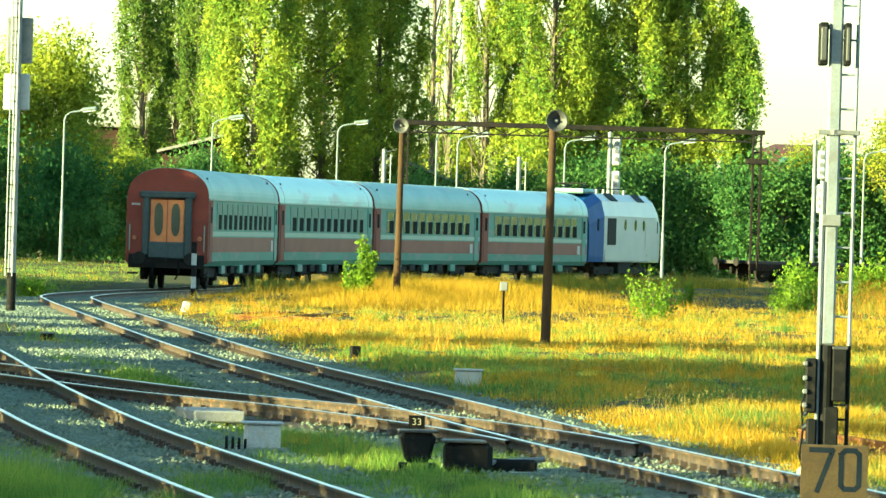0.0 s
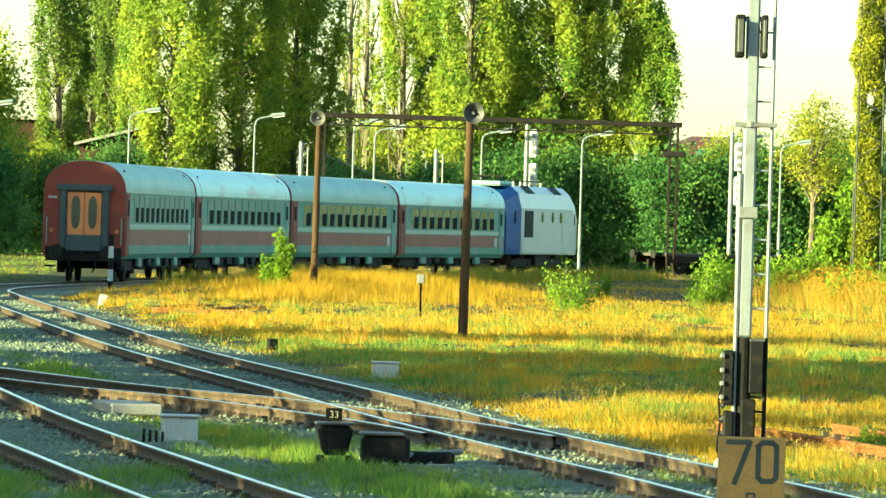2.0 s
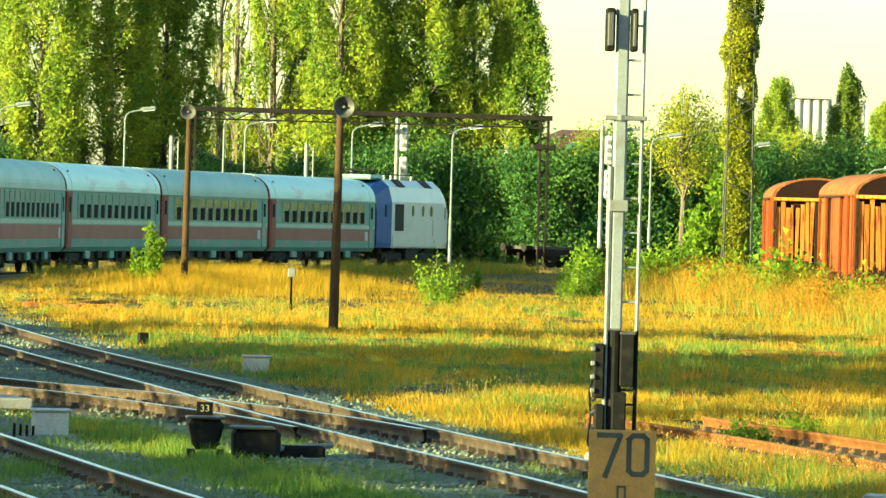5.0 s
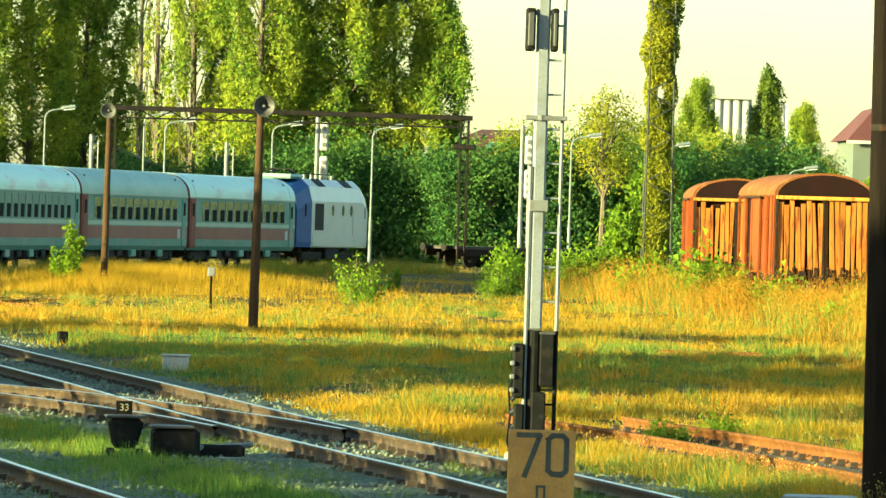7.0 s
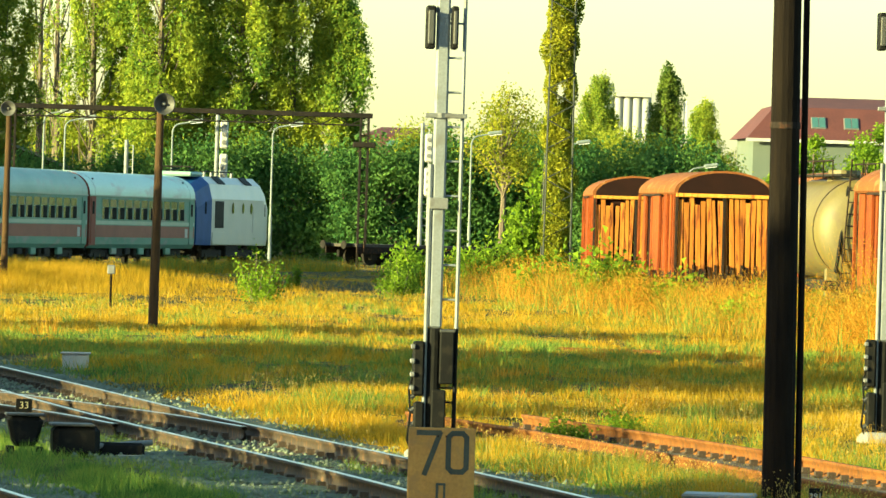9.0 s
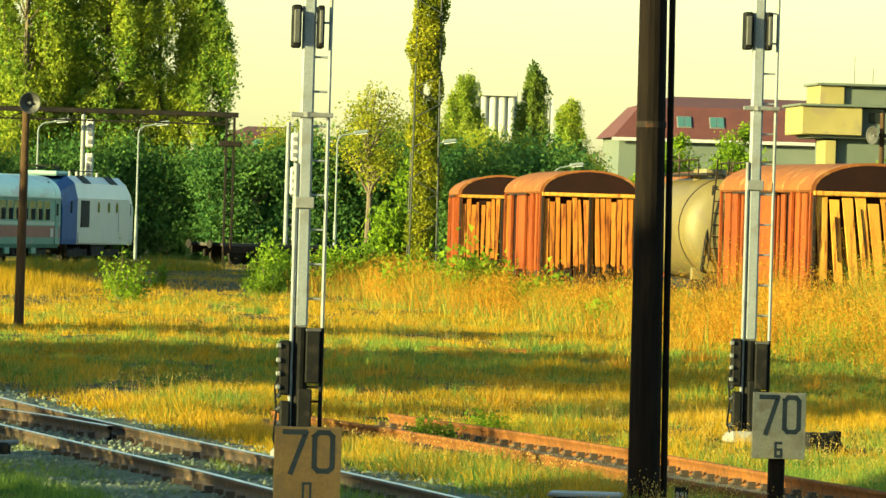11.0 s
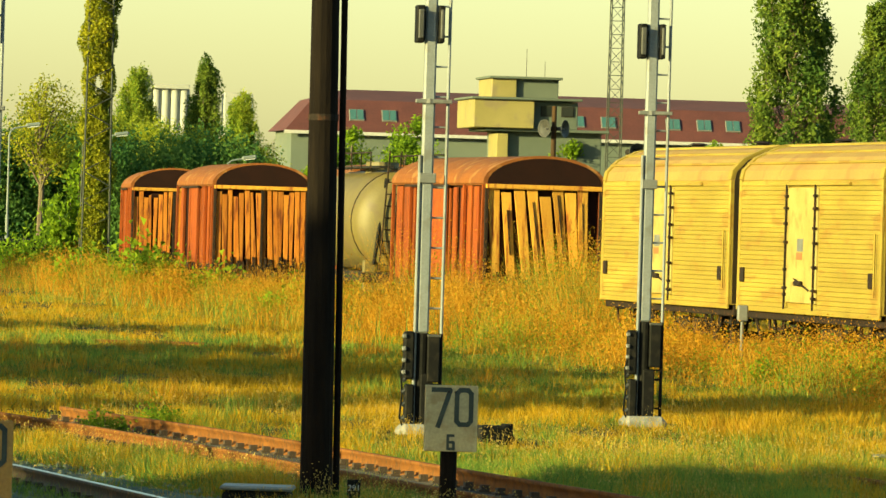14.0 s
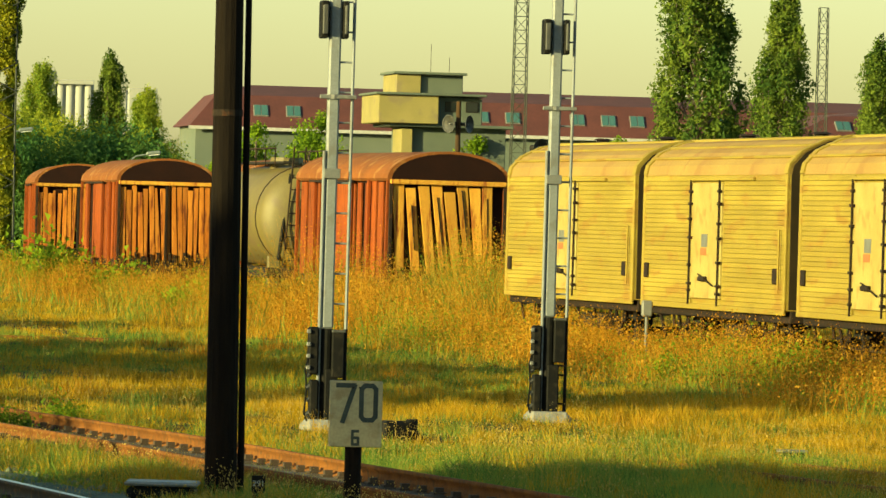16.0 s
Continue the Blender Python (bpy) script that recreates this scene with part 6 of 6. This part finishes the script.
keep &= ~((dB < 1.7) & (chance > 0.01 + 0.4 * (patch > -0.1) * (gy_ < 85)))
keep &= ~((dC < 1.3) & (gy_ > 82) & (gy_ < 135) & (chance > 0.1 + 0.35 * (patch > 0.0)))
keep &= ~((dS < 0.95) & (chance > 0.5 + 0.45 * (patch > 0.1)))
bank = path_distance(gx_, gy_, GRAVEL_BANK)
keep &= ~((bank < 1.8) & (gy_ > 118) & (gy_ < 212) & (patch < np.where(gy_ < 165, -0.3, 0.3)) & (chance > 0.06))
between = (gx_ < np.interp(gy_, [56, 90, 100], [4.4, 0.9, -0.2])) & (gy_ < 104) & (dB > 1.4)
keep &= ~(between & (value_noise(gx_, gy_, 0.7, 3.0) < 0.62) & (chance > 0.22))
clump = 0.55 * value_noise(gx_, gy_, 0.45, 2.2) + 0.45 * value_noise(gx_ + 31, gy_, 1.9, 6.0)
keep &= chance < 0.25 + 1.4 * clump ** 1.5
gx_, gy_, dA, dS, dC, clump = gx_[keep], gy_[keep], dA[keep], dS[keep], dC[keep], clump[keep]
left = gx_ < np.interp(gy_, [56, 75, 102, 132, 172, 211], [5.4, 4.0, 1.6, -2.0, -5.6, -8.8])
green = 0.12 + 0.45 * noise2(gx_, gy_, 0.22) + 0.9 * (value_noise(gx_ + 77, gy_, 1.3, 5.0) - 0.5) + np.where(gy_ < 80, 0.65, 0) + np.where(left, 0.75, 0) + np.where((gy_ > 106) & (gy_ < 152), 0.38, 0)
is_green = rng.random(len(gx_)) < green
trim = np.ones(len(gx_))
for sx, sy in ((9.945, 87.0), (13.56, 93.5), (10.9, 86.0)):
    trim *= np.where((np.abs(gx_ - sx * gy_ / sy) < 0.55) & (gy_ > sy - 6) & (gy_ < sy + 0.5), 0.45, 1)
trim *= np.where(((gx_ + 3.8) / 1.7) ** 2 + ((gy_ - 191.0) / 9) ** 2 < 1, 0.25, 1)
h = trim * rng.uniform(0.045, 0.16, len(gx_)) * np.where(left, np.where(gy_ < 80, 1.25, 1.0), 1) * (0.35 + 2.2 * clump ** 1.6) * np.where(dA < 1.8, np.where(gy_ < 96, 0.75, 0.45), 1) * np.where(gy_ > 150, 1.1, 1) * np.where(dS < 1.0, 0.45, np.where(dS < 1.9, 1.3, 1)) * np.where(dC < 1.6, 0.6, 1)
w = 0.0046 * np.clip(gy_ / 70, 0.9, 1.7) * rng.uniform(0.6, 1.5, len(gx_))
blades("dry_grass", "golden dry grass of the yard in low sun", gx_[~is_green], gy_[~is_green], h[~is_green], w[~is_green], M_DRYGRASS)
blades("green_grass", "green grass and weeds between the tracks", gx_[is_green], gy_[is_green], h[is_green] * 0.95, w[is_green] * 1.4, M_GREENGRASS)

# taller tufts scattered through the field
n = 15000
tx, ty = strewn(n, 58, 300)
ok = (tx > np.interp(ty, [56, 75, 102, 132, 172, 211], [5.4, 4.0, 1.6, -2.0, -5.6, -8.8]) + 1) & ((path_distance(tx, ty, PATH_S) > 1.2) | (ty > 94))
tx, ty = tx[ok], ty[ok]
m = 30
x, y = np.repeat(tx, m) + rng.normal(0, 0.075, len(tx) * m), np.repeat(ty, m) + rng.normal(0, 0.12, len(tx) * m)
size = np.repeat(0.07 + 0.24 * rng.uniform(0, 1, len(tx)) ** 2.2, m)
pick = np.repeat(rng.random(len(tx)) < np.where((ty > 106) & (ty < 152), 0.75, 0.35), m)
blades("grass_tufts", "taller dry grass tufts in the field", x[~pick], y[~pick], (size * rng.uniform(0.5, 1.1, len(x)))[~pick], 0.005 * np.clip(y / 70, 1, 4)[~pick], M_DRYGRASS, 0.5)
blades("weed_tufts", "taller green weed tufts in the field", x[pick], y[pick], (size * rng.uniform(0.4, 0.9, len(x)))[pick], 0.006 * np.clip(y / 70, 1, 4)[pick], M_GREENGRASS, 0.5)

# separate weed clumps standing over the grass, each with its own long shadow
n = 700
tx, ty = strewn(n, 64, 280)
ok = (tx > np.interp(ty, [56, 75, 102, 132, 172, 211], [5.4, 4.0, 1.6, -2.0, -5.6, -8.8]) + 1.2) & ((path_distance(tx, ty, PATH_S) > 1.3) | (ty > 94)) & (tx < np.interp(ty, [95, 130, 172, 230, 280], [20.5, 19.5, 18.5, 16, 16]))
for sx, sy in ((9.945, 87.0), (13.56, 93.5), (10.9, 86.0), (7.65, 64.5)):
    ok &= ~((np.abs(tx - sx * ty / sy) < 1.0) & (ty > sy - 8) & (ty < sy + 1))
tx, ty = tx[ok], ty[ok]
m = 170
kind = np.repeat(rng.random(len(tx)), m)
wide = np.repeat(rng.uniform(0.12, 0.55, len(tx)), m)
dx, dy = rng.normal(0, 1, len(kind)), rng.normal(0, 1.6, len(kind))
x, y = np.repeat(tx, m) + dx * wide, np.repeat(ty, m) + dy * wide
tall = np.repeat(0.16 + 0.34 * rng.uniform(0, 1, len(tx)) ** 1.8, m) * np.exp(-0.25 * (dx * dx + dy * dy / 2.6)) * rng.uniform(0.5, 1.15, len(kind))
w = 0.0042 * np.clip(y / 70, 1, 3)
for name, label, pick, mat in (("weed_clumps", "bushy green weed clumps rising over the field", kind < 0.42, M_GREENGRASS), ("weed_clumps", "russet dry weed clumps rising over the field", (kind >= 0.42) & (kind < 0.72), M_WEED), ("weed_clumps", "golden grass clumps rising over the field", kind >= 0.72, M_DRYGRASS)):
    blades(name, label, x[pick], y[pick], tall[pick], w[pick], mat, 0.28)

# tall weeds along the freight wagons and on the mounds
n = 120000
y = rng.uniform(95, 262, n)
x = np.interp(y, [95, 130, 150, 172, 200, 230, 262], [21.6, 20.9, 19.9, 19.6, 18.4, 17.0, 17.2]) - np.abs(rng.normal(0, 1.5, n)) + 0.5
x = np.where((y > 149.5) & (y < 168.5), x + rng.uniform(0, 3.5, n), x)
thick = value_noise(x, y, 0.8, 3.0)
ok = rng.random(n) < 0.15 + thick
x, y, thick = x[ok], y[ok], thick[ok]
n = len(x)
h = rng.uniform(0.25, 0.9, n) * (0.2 + 1.5 * thick) * np.where((y > 150) & (y < 169), 2.0, 1.15) * np.where(y < 149, 0.8, 1)
pick = rng.random(n) < 0.3 + 0.9 * (value_noise(x + 9, y, 1.5, 6.0) - 0.5)
blades("tall_weeds", "tall dry golden weeds along the wagons", x[~pick], y[~pick], h[~pick], 0.004 * np.clip(y / 100, 1, 2)[~pick], M_WEED, 0.35)
q = ~pick & (rng.random(n) < 0.5)
sprigs("leafy_weeds", "bushy golden weeds with small dry leaves", x[q], y[q], h[q] * 1.05, M_WEED, 9, 0.02)
q = pick & (rng.random(n) < 0.6)
sprigs("leafy_weeds", "bushy green weeds along the wagons", x[q], y[q], h[q] * 0.9, M_BUSH, 7, 0.022)
blades("tall_weeds", "tall green weeds along the wagons", x[pick], y[pick], h[pick] * 0.8, 0.008 * np.clip(y / 100, 1, 2)[pick], M_GREENGRASS, 0.3)
n = 14000
x, y = rng.uniform(17.8, 24.2, n), rng.uniform(155, 168.3, n)
blades("tall_weeds", "high russet weeds in front of the red wagon", x, y, rng.uniform(0.5, 1.5, n) * (0.45 + 0.75 * value_noise(x, y, 0.7, 5.0)), np.full(n, 0.005), M_WEED, 0.3)
q = rng.random(n) < 0.6
sprigs("leafy_weeds", "high bushy golden weeds before the red wagon", x[q], y[q], rng.uniform(0.5, 1.45, q.sum()) * (0.4 + 0.8 * value_noise(x[q], y[q], 0.7, 5.0)), M_WEED, 14, 0.021)
n = 25000
x, y = rng.normal(0.2, 2.6, n), rng.normal(236, 8, n)
blades("tall_weeds", "tall dry grass on a low mound", x, y, rng.uniform(0.12, 0.5, n), np.full(n, 0.008), M_DRYGRASS, 0.35)
n = 46000
x, y = strewn(n, 60, 260)
heap = value_noise(x + 13, y, 1.2, 7.0)
ok = (x > np.interp(y, [56, 75, 102, 132, 172, 211], [5.4, 4.0, 1.6, -2.0, -5.6, -8.8])) & ((path_distance(x, y, PATH_S) > 1.1) | (y > 94)) & (rng.random(n) < 0.1 + 1.3 * heap ** 2.5)
x, y, h = x[ok], y[ok], rng.uniform(0.12, 0.36, ok.sum()) * (0.55 + 0.6 * heap[ok])
blades("seed_stalks", "thin pale seed stalks standing over the grass", x, y, h, 0.0022 * np.clip(y / 80, 1, 2), M_SEED, 0.12)
k = 3
x, y, h = np.repeat(x, k), np.repeat(y, k), np.repeat(h, k)
c = np.stack([x + rng.normal(0, 0.03, len(x)), y + rng.normal(0, 0.03, len(x)), ground_height(x, y) + h * rng.uniform(0.75, 1.1, len(x))], 1)
tagged(obj("seed_heads", flat_mesh("seed_heads", *leaf_quads(c, 0.010 * np.clip(y / 110, 1, 2), 1.5)), M_SEED), "pale seed heads on grass stalks", "seed heads", kind="stuff")

n = 900
tx, ty = rng.uniform(-6.5, 4.6, n), rng.uniform(57, 92, n)
ok = (tx < np.interp(ty, [56, 75, 92], [4.2, 2.2, 0.2])) & (path_distance(tx, ty, PATH_B) > 1.25) & (path_distance(tx, ty, PATH_A) > 1.1) & ~((np.abs(tx + 2.0) < 0.5) & (np.abs(ty - 81.5) < 2.5)) & ~((np.abs(tx - 0.25) < 0.9) & (ty > 75) & (ty < 79))
tx, ty = tx[ok], ty[ok]
m = 130
wide = np.repeat(rng.uniform(0.06, 0.22, len(tx)), m)
dx, dy = rng.normal(0, 1, len(wide)), rng.normal(0, 1.8, len(wide))
x, y = np.repeat(tx, m) + dx * wide, np.repeat(ty, m) + dy * wide
blades("weed_tufts", "separate green grass tufts on stony ground between the tracks", x, y, np.repeat(rng.uniform(0.09, 0.27, len(tx)), m) * rng.uniform(0.4, 1.1, len(x)), np.full(len(x), 0.0035), M_GREENGRASS, 0.35)

n = 5000
x, y = rng.normal(-4.0, 0.45, n), rng.normal(67.5, 1.6, n)
blades("weed_tufts", "bushy green grass tuft beside the rails", x, y, rng.uniform(0.2, 0.5, n) * np.exp(-((x + 4.0) / 0.9) ** 2), np.full(n, 0.006), M_GREENGRASS, 0.3)

# unmown verge that hides the wheels of the passenger train
verge = smooth_path(PATH_A, 0.5)
verge = verge[(verge[:, 1] > 246) & (verge[:, 1] < 352)]
n = 42000
i = rng.integers(0, len(verge), n)
off = rng.uniform(2.2, 6.5, n)
x, y = verge[i, 0] + normals(verge)[i, 0] * -off, verge[i, 1] + normals(verge)[i, 1] * -off
x, y = np.where(x < verge[i, 0], 2 * verge[i, 0] - x, x), np.where(x < verge[i, 0], 2 * verge[i, 1] - y, y)
tall = rng.uniform(0.2, 0.8, n) * (0.35 + 1.0 * value_noise(x, y, 1.5, 9.0)) * np.clip((y - 244) / 12, 0.2, 1)
pick = rng.random(n) < 0.45
blades("verge_grass", "long dry grass on the verge beside the train", x[~pick], y[~pick], tall[~pick], np.full((~pick).sum(), 0.012), M_DRYGRASS, 0.3)
blades("verge_grass", "long green grass on the verge beside the train", x[pick], y[pick], tall[pick], np.full(pick.sum(), 0.013), M_GREENGRASS, 0.3)
n = 16000
x, y = rng.normal(-1.9, 1.5, n), rng.normal(228, 4, n)
blades("tall_weeds", "golden grass heaped round the sapling bush", x, y, rng.uniform(0.15, 0.85, n) * np.exp(-((x + 1.9) / 2.6) ** 2), np.full(n, 0.008), M_DRYGRASS, 0.45)
# trees outside the view, whose long evening shadows cross the yard
S1 = broad_tree("roadside tree with a round green crown", 9.0, 7.0, 4600, 0.3, M_BROAD, 0.32, "trees beside the yard", 34)
stand(S1, [(-18, 97.5, 0, 0.84), (-19, 101.5, 60, 0.88), (-18.5, 106, 33, 0.9), (-18, 112, 80, 0.88), (-19, 118.5, 150, 0.9), (-18, 125, 260, 0.86), (-20, 38, 120, 1), (-19, 43.5, 200, 1.05), (-20, 49, 10, 1.05), (-19.5, 55, 90, 0.88)])
S3 = broad_tree("roadside tree with a crown high on a bare trunk", 9.6, 5.4, 4200, 0.24, M_BROAD, 0.79, "trees beside the yard", 20)
stand(S3, [(-18.5, 83.5, 200, 0.9), (-18, 89, 20, 0.93)])
S2 = broad_tree("low spreading roadside tree", 5.8, 7.6, 7500, 0.26, M_BROAD, 0.1, "trees beside the yard")
stand(S2, [(-20, 66, 150, 0.85), (-16, 150, 75, 1.15), (-15.5, 64, 290, 0.7), (-22, 73, 220, 1.0), (-21, 79.5, 40, 0.75), (-22, 86.5, 100, 0.74), (-22, 93.5, 170, 0.76), (-23, 98.5, 260, 0.8), (-26, 136.5, 130, 0.85), (-27, 148, 30, 0.8), (-28, 162, 70, 0.8), (-29, 174, 170, 0.8), (-32, 200, 240, 1.1), (-34, 215, 300, 1.3), (-33, 229, 20, 1.7), (-34, 237, 90, 1.75), (-33, 245, 170, 1.7), (-35, 254, 210, 1.75), (-37, 264, 280, 1.8)])
